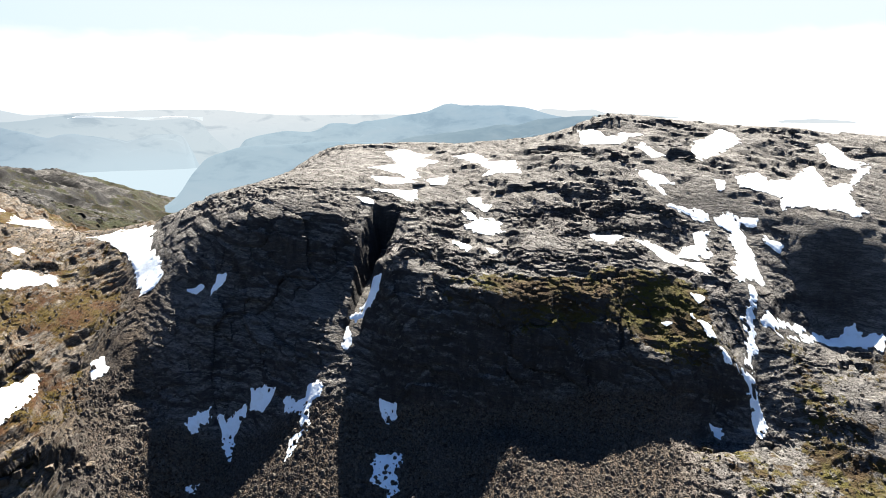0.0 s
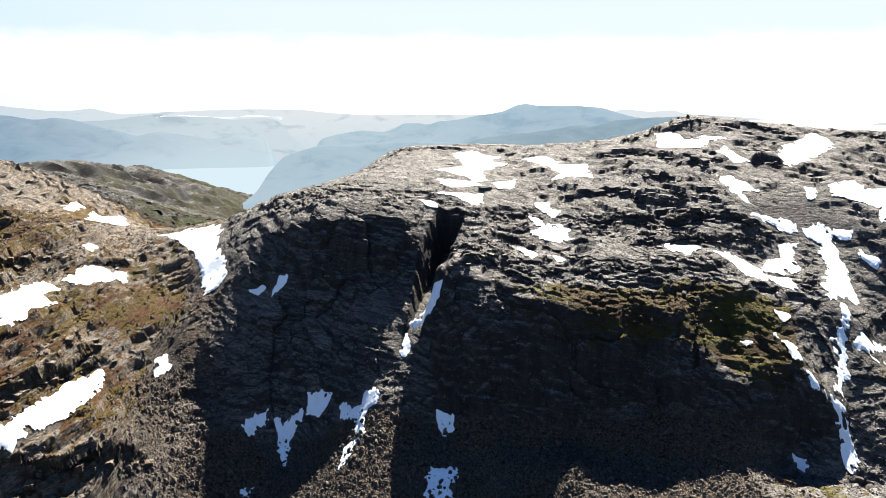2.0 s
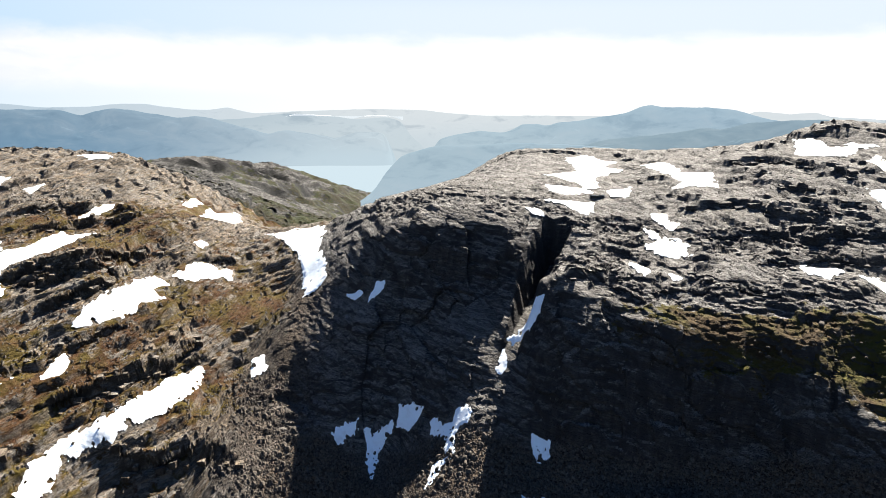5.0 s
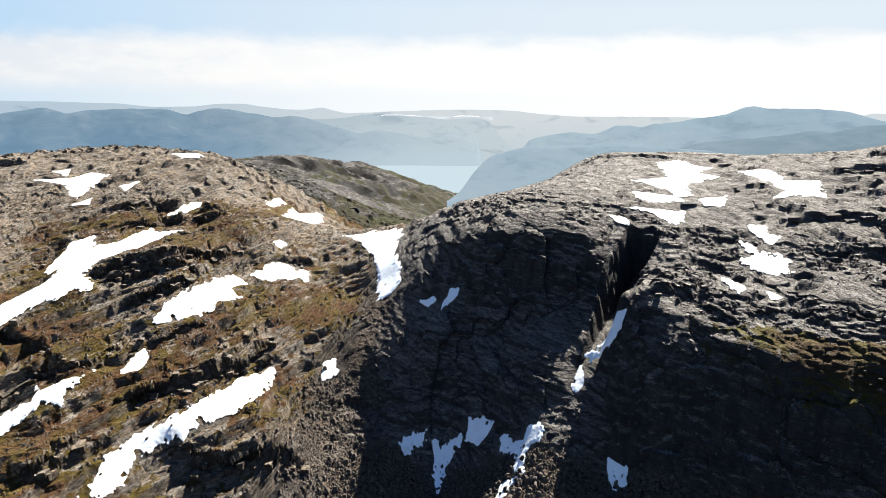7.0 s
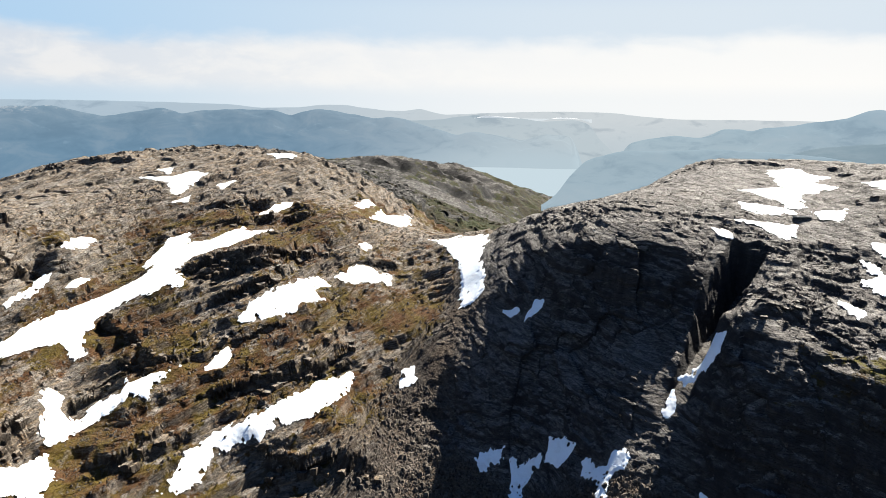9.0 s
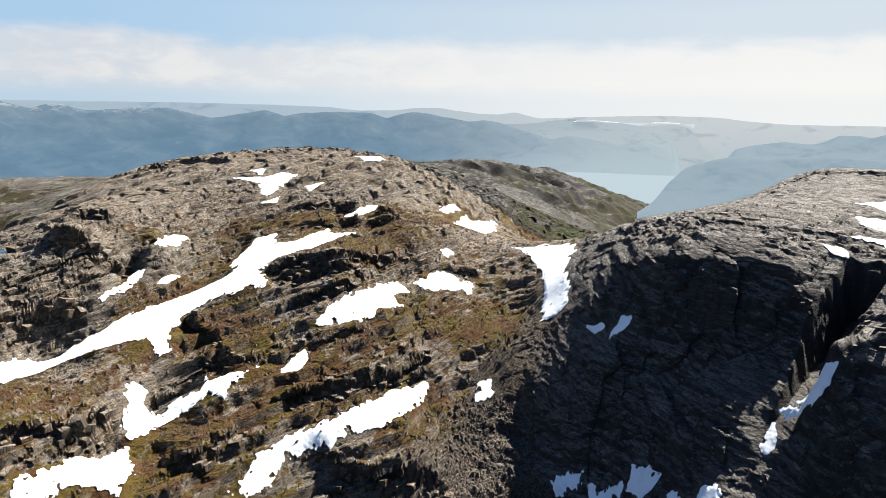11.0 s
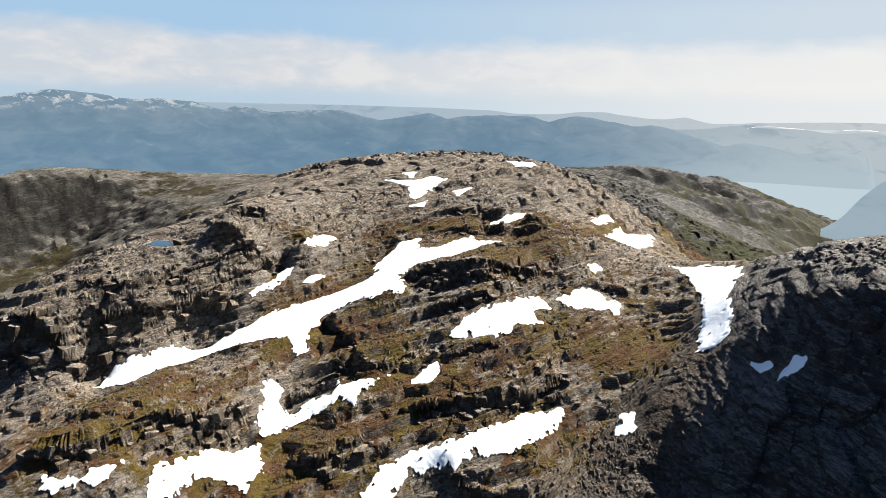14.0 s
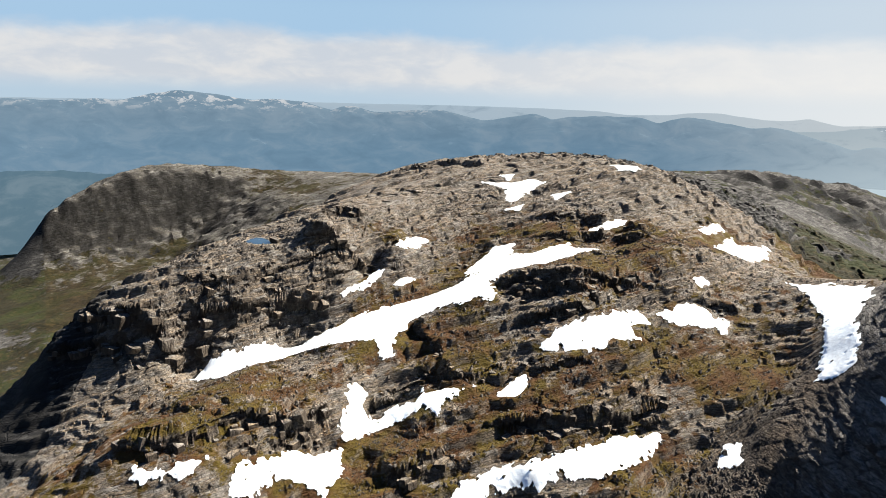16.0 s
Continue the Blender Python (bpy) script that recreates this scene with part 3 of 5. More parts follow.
scarp(10, [(-326, 352), (-311, 367), (-297, 379), (-284, 396), (-284, 428), (-274, 440)])
scarp(6, [(-342, 389), (-332, 408), (-322, 424)])
scarp(7, [(-485, 489), (-479, 515), (-463, 546), (-426, 573)])
scarp(9, [(-610, 353), (-619, 378), (-589, 388)])
scarp(6, [(-508, 436), (-509, 459), (-500, 477)])
scarp(7, [(-377, 407), (-359, 426), (-345, 443)])
scarp(9, [(-424, 420), (-402, 436), (-370, 444), (-345, 458)])
scarp(6, [(-331, 493), (-321, 515), (-298, 529)])
scarp(5, [(-310, 379), (-288, 391), (-278, 422), (-261, 437)])
scarp(5, [(-227, 427), (-217, 438), (-201, 440)])
scarp(9, [(-275, 340), (-257, 353), (-232, 373), (-213, 386)])
scarp(10, [(-328, 287), (-323, 306), (-322, 327)])
scarp(6, [(8, 548), (30, 552), (62, 560), (92, 568), (118, 566)])
scarp(9, [(86, 528), (110, 532), (136, 540), (160, 548), (190, 560)])
scarp(5, [(20, 492), (48, 496), (75, 500), (112, 496)])
scarp(4, [(75, 658), (115, 661), (145, 652), (182, 653), (221, 658), (251, 660)])
scarp(7, [(105, 599), (145, 602), (165, 604)])
scarp(5, [(304, 704), (340, 709), (367, 695)])
scarp(6, [(-150, 521), (-133, 506), (-104, 503), (-81, 505), (-61, 518)])
scarp(6, [(-45, 522), (-23, 500), (4, 499)])
scarp(6, [(-43, 502), (-11, 489), (19, 478)])
scarp(5, [(116, 590), (146, 598), (180, 604)])
scarp(6, [(245, 464), (288, 481), (318, 480)])
scarp(6, [(224, 430), (252, 427), (286, 422)])
scarp(12, [(78, 697), (114, 701), (145, 666), (172, 641)])
scarp(13, [(50, 603), (77, 610), (104, 601), (114, 583)])
scarp(11, [(118, 560), (140, 568), (163, 574), (204, 572)])
scarp(14, [(180, 643), (215, 660), (249, 668), (258, 640)])
scarp(9, [(130, 755), (160, 745), (206, 748), (244, 758), (280, 744)])
scarp(7, [(-153, 778), (-135, 805), (-93, 801), (-48, 812)])
scarp(7, [(-37, 477), (-8, 490), (4, 515)])
scarp(5, [(38, 517), (66, 505), (101, 501), (125, 498)])
scarp(7, [(-7, 658), (25, 674), (60, 646)])
scarp(6, [(19, 620), (39, 629), (58, 616)])
scarp(10, [(312, 740), (344, 736), (387, 722)])
scarp(8, [(92, 654), (123, 631), (154, 614)])
scarp(7, [(132, 602), (149, 592), (179, 583)])
scarp(7, [(246, 508), (282, 530), (310, 530)])
scarp(9, [(-556, 221), (-554, 263), (-549, 302)])
scarp(5, [(-394, 293), (-393, 320), (-380, 338)])
scarp(7, [(-517, 532), (-503, 561), (-461, 572), (-432, 578)])
scarp(7, [(-370, 212), (-375, 244), (-386, 282)])
scarp(8, [(-914, 582), (-862, 618), (-729, 607)])


# ---- fine relief: beds, joints, blocks and rubble ----
def lattice(ix, iy, seed):
    h = (ix.astype(np.int64) * 374761393 + iy.astype(np.int64) * 668265263 + seed * 1274126177) & 0xFFFFFFFF
    h = ((h ^ (h >> 13)) * 1274126177) & 0xFFFFFFFF
    h = ((h ^ (h >> 16)) * 2246822519) & 0xFFFFFFFF
    return ((h ^ (h >> 15)) & 0xFFFFFF) / float(0xFFFFFF)


def wave(x, y, seed=0):
    """Smooth noise from -1 to 1 with lumps about one unit wide."""
    ix, iy = np.floor(x), np.floor(y)
    fx, fy = x - ix, y - iy
    fx, fy = fx * fx * fx * (fx * (fx * 6 - 15) + 10), fy * fy * fy * (fy * (fy * 6 - 15) + 10)
    a, b, c, d = lattice(ix, iy, seed), lattice(ix + 1, iy, seed), lattice(ix, iy + 1, seed), lattice(ix + 1, iy + 1, seed)
    return 2 * ((a * (1 - fx) + b * fx) * (1 - fy) + (c * (1 - fx) + d * fx) * fy) - 1


def rough(x, y, octaves, seed=0):
    out, size, total = 0.0, 1.0, 0.0
    for k in range(octaves):
        out = out + wave(x * 2 ** k + 17.3 * k, y * 2 ** k - 9.1 * k, seed + k) * size
        total += size
        size *= 0.52
    return out / total


def blocks(x, y, seed, joint=0.8):
    """Joint blocks about one unit wide: a step and a tilt for each, and a dark joint between them."""
    ix, iy = np.floor(x), np.floor(y)
    best, second = np.full(x.shape, 9.0), np.full(x.shape, 9.0)
    step = np.zeros(x.shape)
    for dx in (-1, 0, 1):
        for dy in (-1, 0, 1):
            cx, cy = ix + dx, iy + dy
            px, py = cx + 0.12 + 0.76 * lattice(cx, cy, seed), cy + 0.12 + 0.76 * lattice(cx, cy, seed + 1)
            d = np.maximum(np.abs(x - px), np.abs(y - py)) * 0.6 + np.hypot(x - px, y - py) * 0.4
            off = 2 * lattice(cx, cy, seed + 2) - 1
            tilt = off + (x - px) * 1.2 * (lattice(cx, cy, seed + 3) - 0.5) * 2 + (y - py) * 1.2 * (lattice(cx, cy, seed + 4) - 0.5) * 2
            closer = d < best
            second = np.where(closer, best, np.minimum(second, d))
            step = np.where(closer, tilt, step)
            best = np.where(closer, d, best)
    return step - joint * np.clip(1 - (second - best) / 0.09, 0, 1)


def ramp(v, low, high):
    f = np.clip((v - low) / (high - low), 0, 1)
    return f * f * (3 - 2 * f)


def inside_distance(outline, x, y):
    """Metres inside (plus) or outside (minus) a closed outline."""
    best = np.full(x.shape, 1e18)
    within = np.zeros(x.shape, bool)
    for (ax, ay), (bx, by) in zip(outline, np.roll(outline, -1, 0)):
        ex, ey = bx - ax, by - ay
        f = np.clip(((x - ax) * ex + (y - ay) * ey) / max(ex * ex + ey * ey, 1e-9), 0, 1)
        best = np.minimum(best, (x - ax - f * ex) ** 2 + (y - ay - f * ey) ** 2)
        if abs(ey) > 1e-9:
            within ^= ((ay > y) != (by > y)) & (x < ax + (y - ay) / ey * ex)
    return np.where(within, 1, -1) * np.sqrt(best)


def along_line(line, x, y):
    """Metres to the left (plus) or right (minus) of an open line, and the share of its length at the nearest place."""
    length = np.concatenate([[0], np.cumsum(np.hypot(*np.diff(line, axis=0).T))])
    best, side, share = np.full(x.shape, 1e18), np.zeros(x.shape), np.zeros(x.shape)
    for k, ((ax, ay), (bx, by)) in enumerate(zip(line, line[1:])):
        ex, ey = bx - ax, by - ay
        raw = ((x - ax) * ex + (y - ay) * ey) / max(ex * ex + ey * ey, 1e-9)
        f = np.clip(raw, 0, 1)
        d2 = (x - ax - f * ex) ** 2 + (y - ay - f * ey) ** 2
        nearer = d2 < best
        best = np.where(nearer, d2, best)
        side = np.where(nearer, np.sign(ex * (y - ay) - ey * (x - ax)), side)
        share = np.where(nearer, (length[k] + f * (length[k + 1] - length[k])) / length[-1], share)
    return side * np.sqrt(best), share


def hill_side(x, y):
    """1 on the hillside of ledges, 0 on the mountain with the wall."""
    return ramp(-(x + 236 + 0.12 * (y - 480)), -14, 14)


def lines(*stretches):
    """Grid lines: (from, to, step) stretches one after another."""
    out = []
    for low, high, step in stretches:
        out += list(np.linspace(low, high, max(2, int(round((high - low) / step)) + 1)))[:-1]
    return np.array(out + [stretches[-1][1]])


def raise_land(GX, GY):
    """The land over one grid: its relief and where it is bare, stony or grown over."""
    MX, MY = np.meshgrid(GX, GY)
    CELL = np.maximum(np.gradient(GX)[None, :], np.gradient(GY)[:, None])

    def shown(size):
        """How far the grid can carry relief of that size."""
        return np.clip(1.6 - 3.2 * CELL / size, 0, 1)

    z0 = broad(MX, MY)
    gy, gx = np.gradient(z0, GY, GX)
    slope = np.hypot(gx, gy)
    hill = hill_side(MX, MY)
    # snow lies in hollows: the rock below it is smoothed
    bare = np.ones(z0.shape)
    for where, outline in SNOW:
        x0, y0 = outline.min(0) - 11
        x1, y1 = outline.max(0) + 11
        i0, i1, j0, j1 = np.searchsorted(GY, y0), np.searchsorted(GY, y1), np.searchsorted(GX, x0), np.searchsorted(GX, x1)
        if i1 <= i0 or j1 <= j0:
            continue
        d = inside_distance(outline, MX[i0:i1, j0:j1], MY[i0:i1, j0:j1])
        bare[i0:i1, j0:j1] = np.minimum(bare[i0:i1, j0:j1], 1 - ramp(d, -7.5, 0.5))
    # scree: fans under the wall, and the floor of the saddle
    wallfoot = ramp(MY, 330, 365) * ramp(-MY + 0.05 * MX, -436, -424) * ramp(MX, -225, -190) * ramp(-MX, -185, -120) * ramp(-z0, -425, -408)
    gully = np.exp(-((MX + 224 + 0.12 * (MY - 480)) / 20) ** 2) * ramp(MY, 350, 380) * ramp(-MY, -540, -500)
    scree = np.clip(np.maximum(wallfoot, 0.75 * gully) * (0.9 + 0.5 * rough(MX / 30, MY / 30, 3, 91)), 0, 1)
    crag = np.clip(0.35 + 0.75 * slope, 0.3, 1.2) * (0.8 + 0.4 * rough(MX / 70, MY / 70, 3, 5))
    crest = hill * ramp(z0, 500, 520) * ramp(-MY, -900, -800)
    crag = (np.clip(crag, 0.2, 1.3) + 0.5 * crest) * (1 - 0.8 * scree)
    wx, wy = rough(MX / 22, MY / 22, 3, 41) * 4, rough(MX / 22, MY / 22, 3, 47) * 4
    a = 0.32
    u, v = (MX + wx) * math.cos(a) + (MY + wy) * math.sin(a), -(MX + wx) * math.sin(a) + (MY + wy) * math.cos(a)
    coarse, medium, small = blocks(u / 15, v / 10, 31, 0.35) * shown(14), blocks(u / 6.5, v / 4.5, 35, 0.4) * shown(6), blocks(u / 3.0, v / 2.3, 39, 0.5) * shown(3)
    dz = rough(MX / 60, MY / 60, 2, 11) * 1.6 * shown(60)
    dz += rough(MX / 24, MY / 24, 3, 15) * (0.7 + 0.6 * hill) * crag * shown(24)
    # the larger rock steps
    for height, line in SCARPS:
        reach = 1.7 * height + 4
        x0, y0 = line.min(0) - 3 * reach
        x1, y1 = line.max(0) + 3 * reach
        i0, i1, j0, j1 = np.searchsorted(GY, y0), np.searchsorted(GY, y1), np.searchsorted(GX, x0), np.searchsorted(GX, x1)
        box = np.s_[i0:i1, j0:j1]
        d, f = along_line(line, MX[box] + 1.2 * wx[box] + 0.8 * coarse[box], MY[box] + 1.2 * wy[box])
        fade = ramp(f, -0.02, 0.14) * ramp(-f, -1.02, -0.86)
        lift = np.where(d > 0, 0.68 * np.exp(-np.abs(d) / reach), -0.32 * np.exp(-np.abs(d) / reach))
        lift = np.where(d > 0, lift, lift * (0.25 + 0.75 * hill[box])) * (0.6 + 0.4 * hill[box])
        dz[box] += height * lift * fade * np.clip(np.abs(d) / 1.7, 0.0, 1.0)
    fy, fx = np.gradient(z0 + dz, GY, GX)
    sheer = np.hypot(fx, fy)
    slabs = 1 + (1 - hill) * (1 - ramp(sheer, 0.75, 1.3)) * 0.3
    # beds: treads and risers that follow the dip of the rock, broken along the joints
    dip = hill * (0.19 * (MY - 480) + 0.26 * (MX + 236)) + (1 - hill) * (0.12 * (MY - 480) - 0.13 * (MX + 60) + 3.0 * rough(MX / 90, MY / 90, 2, 19))
    calm = (1 - 0.85 * scree)
    for period, keep, jag, seed in ((11.0, 0.58, 0.14, 21), (4.2, 0.58, 0.16, 25), (1.7, 0.42, 0.16, 29)):
        s = (z0 + dz - dip + 6 * rough(MX / 55, MY / 55, 3, seed)) / period + jag * (2.2 - 1.2 * hill) * (coarse if period > 6 else medium if period > 2 else small)
        f = s - np.floor(s)
        k = keep * ramp(rough(MX / 40, MY / 40, 2, seed + 5) - 0.08 * (1 - hill), -0.6, 0.05) * np.clip(0.3 + slope * 2.2, 0, 1) * calm * ((0.75 + 0.25 * hill) if period > 6 else 1.0) * shown(period * 2.2)
        dz += period * (ramp(f, 0.72, 1.0) - f + 0.14) * k * slabs * np.clip(1.3 + 0.3 * hill - (0.9 - 0.5 * hill) * slope, 0.2, 1)
    # joint blocks on the steep faces: columns and ledges cut by upright and level joints
    now = z0 + dz
    steep = ramp(sheer, 0.75, 1.4) * bare * (1 - scree) * np.clip(1.7 - 1.5 * CELL / 2.0, 0, 1)
    pick = steep > 0.03
    along = np.where(hill > 0.5, 0.35 * MX + 0.94 * MY, 0.97 * MX + 0.25 * MY)[pick] + wx[pick]
    rise = (now - dip)[pick] + 0.5 * wy[pick]
    face = np.zeros(z0.shape)
    for wide, high, much, seed in ((40.0, 34.0, 4.0, 129), (17.0, 11.0, 2.2, 131), (8.0, 4.0, 0.9, 135), (3.6, 1.7, 0.3, 139)):
        face[pick] += much * blocks(along / wide, rise / high * (1 + 0.8 * hill[pick]), seed, 0.4)
    dz += 0.2 * face * steep * (1 - 0.3 * hill)
    push = 0.55 * face * steep
    north = hill * ramp(MY, 600, 680)
    dz += north * (1.4 * coarse + 1.2 * medium)
    # blocks, largest and most broken in the crags above the long snow lane
    tower = np.exp(-((MX + 0.45 * (MY - 260) + 575) / 60) ** 2 - ((MY - 270) / 105) ** 2) * (1 - np.exp(-((MX + 585) / 50) ** 2 - ((MY - 285) / 34) ** 2))
    wild = 0.6 + 0.4 * hill
    wild = wild * slabs * (0.7 + 0.3 * ramp(sheer, 0.7, 1.1))
    wild = np.where(CELL > 1.5, 1.2 * wild, wild)
    upright = 1 - 0.75 * steep
    dz += upright * (coarse * (0.45 * crag * wild + 1.0 * crest + 1.7 * tower * bare) + medium * ((0.30 - 0.10 * hill) * crag * wild + 0.7 * tower * bare) + small * (0.20 - 0.08 * hill) * slabs * np.clip(crag + 0.3 * scree, 0, 1.1))
    dz += rough(MX / 4, MY / 4, 2, 61) * 0.22 * (0.5 + crag) * shown(4)
    far = ramp(np.hypot(MX + 250, MY - 500), 700, 1000)
    dz += far * ((0.5 - np.abs(rough(MX / 170, MY / 170, 6, 71))) * (12 + 62 * ramp(MY, 1300, 1700)) * shown(60) + rough(MX / 40, MY / 40, 3, 75) * 8 * shown(40))
    knoll = far * ramp(-MX, 1150, 1300) * ramp(-MY, -900, -700)
    if knoll.any():
        dz += knoll * (5.0 * blocks(u / 46, v / 34, 151) + 3.0 * blocks(u / 24, v / 18, 155)) * ramp(slope, 0.1, 0.5) * shown(24)
    # the coarser grids run out smooth at their rims, where they meet the next
    rim = np.minimum(np.minimum(MX - GX[0], GX[-1] - MX), np.minimum(MY - GY[0], GY[-1] - MY))
    dz = np.where(CELL > 1.5, dz * ramp(rim, 0, 16 * CELL), dz)
    z = z0 + dz * (0.10 + 0.90 * bare) - 0.5 * (1 - bare)
    # the cleft that splits the wall from the plateau down to the scree
    line = np.array([(-44, 548), (-49, 522), (-55, 498), (-61, 474), (-64, 462)], float)
    d, f = along_line(line, MX + 0.5 * wx, MY)
    floor = np.interp(f, [0, 0.3, 0.6, 0.85, 1.0], [488, 474, 463, 452, 442])
    cut = floor + np.where(d > 0, np.clip(d - 5.5, 0, None) * 9.0, np.clip(-d - 6.0, 0, None) * 6.0)
    near = (f > 0.0) & (f < 1.0) & (np.abs(d) < 34)
    z = np.where(near, np.minimum(z, cut), z)
    # frost and rain have blunted the steepest edges
    for _ in range(4):
        soft = z.copy()
        soft[1:-1, 1:-1] = 0.25 * z[1:-1, 1:-1] + 0.125 * (z[:-2, 1:-1] + z[2:, 1:-1] + z[1:-1, :-2] + z[1:-1, 2:]) + 0.0625 * (z[:-2, :-2] + z[2:, 2:] + z[:-2, 2:] + z[2:, :-2])
        ty, tx = np.gradient(z, GY, GX)
        z = z + (soft - z) * 0.85 * ramp(np.hypot(tx, ty), 1.2, 2.4)
    # the tarn lies level in its hollow
    for where, outline in SNOW:
        if where == "tarn":
            d = inside_distance(outline, MX, MY)
            if not (d > 0).any():
                continue
            level = float(np.median(z0[d > 0]))
            basin = level - 0.8 + 0.22 * np.clip(-d, 0, None) + 0.3 * rough(MX / 5, MY / 5, 3, 97)
            z = np.where(d > -14, z + (basin - z) * ramp(d, -14, -3), z)
    # soil and turf
    gentle = ramp(-slope, -0.95, -0.25)
    patch = rough(MX / 48, MY / 48, 4, 81)
    turf = hill * (0.40 + 0.46 * ramp(-z0, -500, -435) + 0.34 * patch) * ramp(MX + 0.3 * MY, -560, -300) + hill * (0.16 + 0.2 * patch) + 0.55 * hill * ramp(-MX, 650, 740) * ramp(-z0, -480, -445) + (1 - hill) * (0.02 + 0.3 * patch)
    ledge = np.exp(-((MX - 78) / 75) ** 2 - ((MY - 465) / 17) ** 4) + np.exp(-((MX - 162) / 38) ** 2 - ((MY - 456) / 17) ** 4) + 0.7 * np.exp(-((MX - 180) / 22) ** 2 - ((MY - 486) / 12) ** 2) + 0.9 * np.exp(-((MX - 138) / 36) ** 2 - ((MY - 481) / 13) ** 4) + ramp(MX, 225, 250) * ramp(-MY, -520, -480) * 0.5 + 0.15 * ramp(MX, 115, 165) * ramp(-MY, -438, -405) + 0.45 * np.exp(-((MX - 185) / 60) ** 2 - ((MY - 390) / 30) ** 2)
    slab = np.exp(-((MX + 0.35 * (MY - 260) + 425) / 48) ** 2 - ((MY - 258) / 75) ** 2)
    turf = turf * (1 - 0.75 * crest) - 0.55 * slab
    turf = (turf * (1 - far) + far * (0.30 + 0.45 * ramp(-z0, -330, -270) + 0.7 * rough(MX / 130, MY / 130, 5, 83))) * (0.35 + 0.65 * gentle) - 0.4 * scree * (1 - gully) + 0.25 * gully * patch + 0.8 * ledge * (1 - hill) - 0.08 * hill * ramp(MY, 640, 760)
    bed = z - dip + 4 * rough(MX / 55, MY / 55, 3, 21)
    # the faces' blocks stand out sideways from the slope, and overhang
    soft = z.copy()
    for _ in range(4):
        soft[2:-2, 2:-2] = 0.2 * (soft[2:-2, 2:-2] + soft[:-4, 2:-2] + soft[4:, 2:-2] + soft[2:-2, :-4] + soft[2:-2, 4:])
    ty, tx = np.gradient(soft, GY, GX)
    lean = np.hypot(tx, ty) + 0.2
    push = push * np.clip(1.5 - CELL / 1.6, 0, 1)
    push[:3], push[-3:], push[:, :3], push[:, -3:] = 0, 0, 0, 0
    return {"x": MX - push * tx / lean, "y": MY - push * ty / lean, "low": z0, "z": z, "turf": np.clip(turf, 0, 1), "scree": scree, "slope": slope, "bare": bare, "bed": bed}


class Ground:
    """One rectangle of the land on a grid of its own; a coarser one leaves out the rectangle within it."""

    def __init__(self, gx, gy, within=None):
        self.gx, self.gy, self.within, self.layer = gx, gy, within, raise_land(gx, gy)

    def holds(self, x, y):
        return (x > self.gx[0]) & (x < self.gx[-1]) & (y > self.gy[0]) & (y < self.gy[-1])

    def at(self, x, y, key):
        grid = self.layer[key]
        j, i = np.clip(np.searchsorted(self.gx, x) - 1, 0, len(self.gx) - 2), np.clip(np.searchsorted(self.gy, y) - 1, 0, len(self.gy) - 2)
        fx, fy = (x - self.gx[j]) / (self.gx[j + 1] - self.gx[j]), (y - self.gy[i]) / (self.gy[i + 1] - self.gy[i])
        return (grid[i, j] * (1 - fx) + grid[i, j + 1] * fx) * (1 - fy) + (grid[i + 1, j] * (1 - fx) + grid[i + 1, j + 1] * fx) * fy


NEAR = Ground(lines((-690, 285, 0.76)), lines((130, 425, 0.72), (425, 522, 0.46), (522, 580, 0.7)))
MIDDLE = Ground(lines((-1120, 640, 2.0)), lines((80, 580, 2.2), (580, 1000, 2.0)), NEAR)
FAR = Ground(lines((-2720, -900, 8.0), (-900, 900, 14.0)), lines((-200, 100, 16.0), (100, 620, 7.0), (620, 3320, 13.0)), MIDDLE)
OUTER = Ground(lines((-4700, 4700, 90.0)), lines((-1500, 4700, 90.0)), FAR)
LANDS = (NEAR, MIDDLE, FAR, OUTER)


def ground_at(x, y, key="z"):
    """The height (or another layer) of the built ground under x, y."""
    x, y = np.atleast_1d(np.asarray(x, float)), np.atleast_1d(np.asarray(y, float))
    out, todo = np.zeros(x.shape), np.ones(x.shape, bool)
    for land in LANDS:
        pick = todo & land.holds(x, y)
        if pick.any():
            out[pick] = land.at(x[pick], y[pick], key)
        todo &= ~pick
    return out


def mesh_from(name, verts, quads, material, smooth=True, marks=None, sharp=0):
    """A mesh from arrays of corners and of four-sided (or three-sided) faces."""
    me = bpy.data.meshes.new(name)
    verts, quads = np.asarray(verts, np.float32), np.asarray(quads, np.int32)
    side = quads.shape[1]
    me.vertices.add(len(verts))
    me.vertices.foreach_set("co", verts.ravel())
    me.loops.add(quads.size)
    me.loops.foreach_set("vertex_index", quads.ravel())
    me.polygons.add(len(quads))
    me.polygons.foreach_set("loop_start", np.arange(0, quads.size, side, dtype=np.int32))
    me.update(calc_edges=True)
    me.polygons.foreach_set("use_smooth", np.full(len(quads), smooth))
    for key, values in (marks or {}).items():
        me.attributes.new(key, "FLOAT", "POINT").data.foreach_set("value", np.asarray(values, np.float32))
    me.materials.append(material)
    if sharp:
        me.set_sharp_from_angle(angle=radians(sharp))
    return me


def sheet(rows, cols):
    i, j = np.meshgrid(np.arange(rows - 1), np.arange(cols - 1), indexing="ij")
    a = (i * cols + j).ravel()
    return np.stack([a, a + 1, a + cols + 1, a + cols], 1)


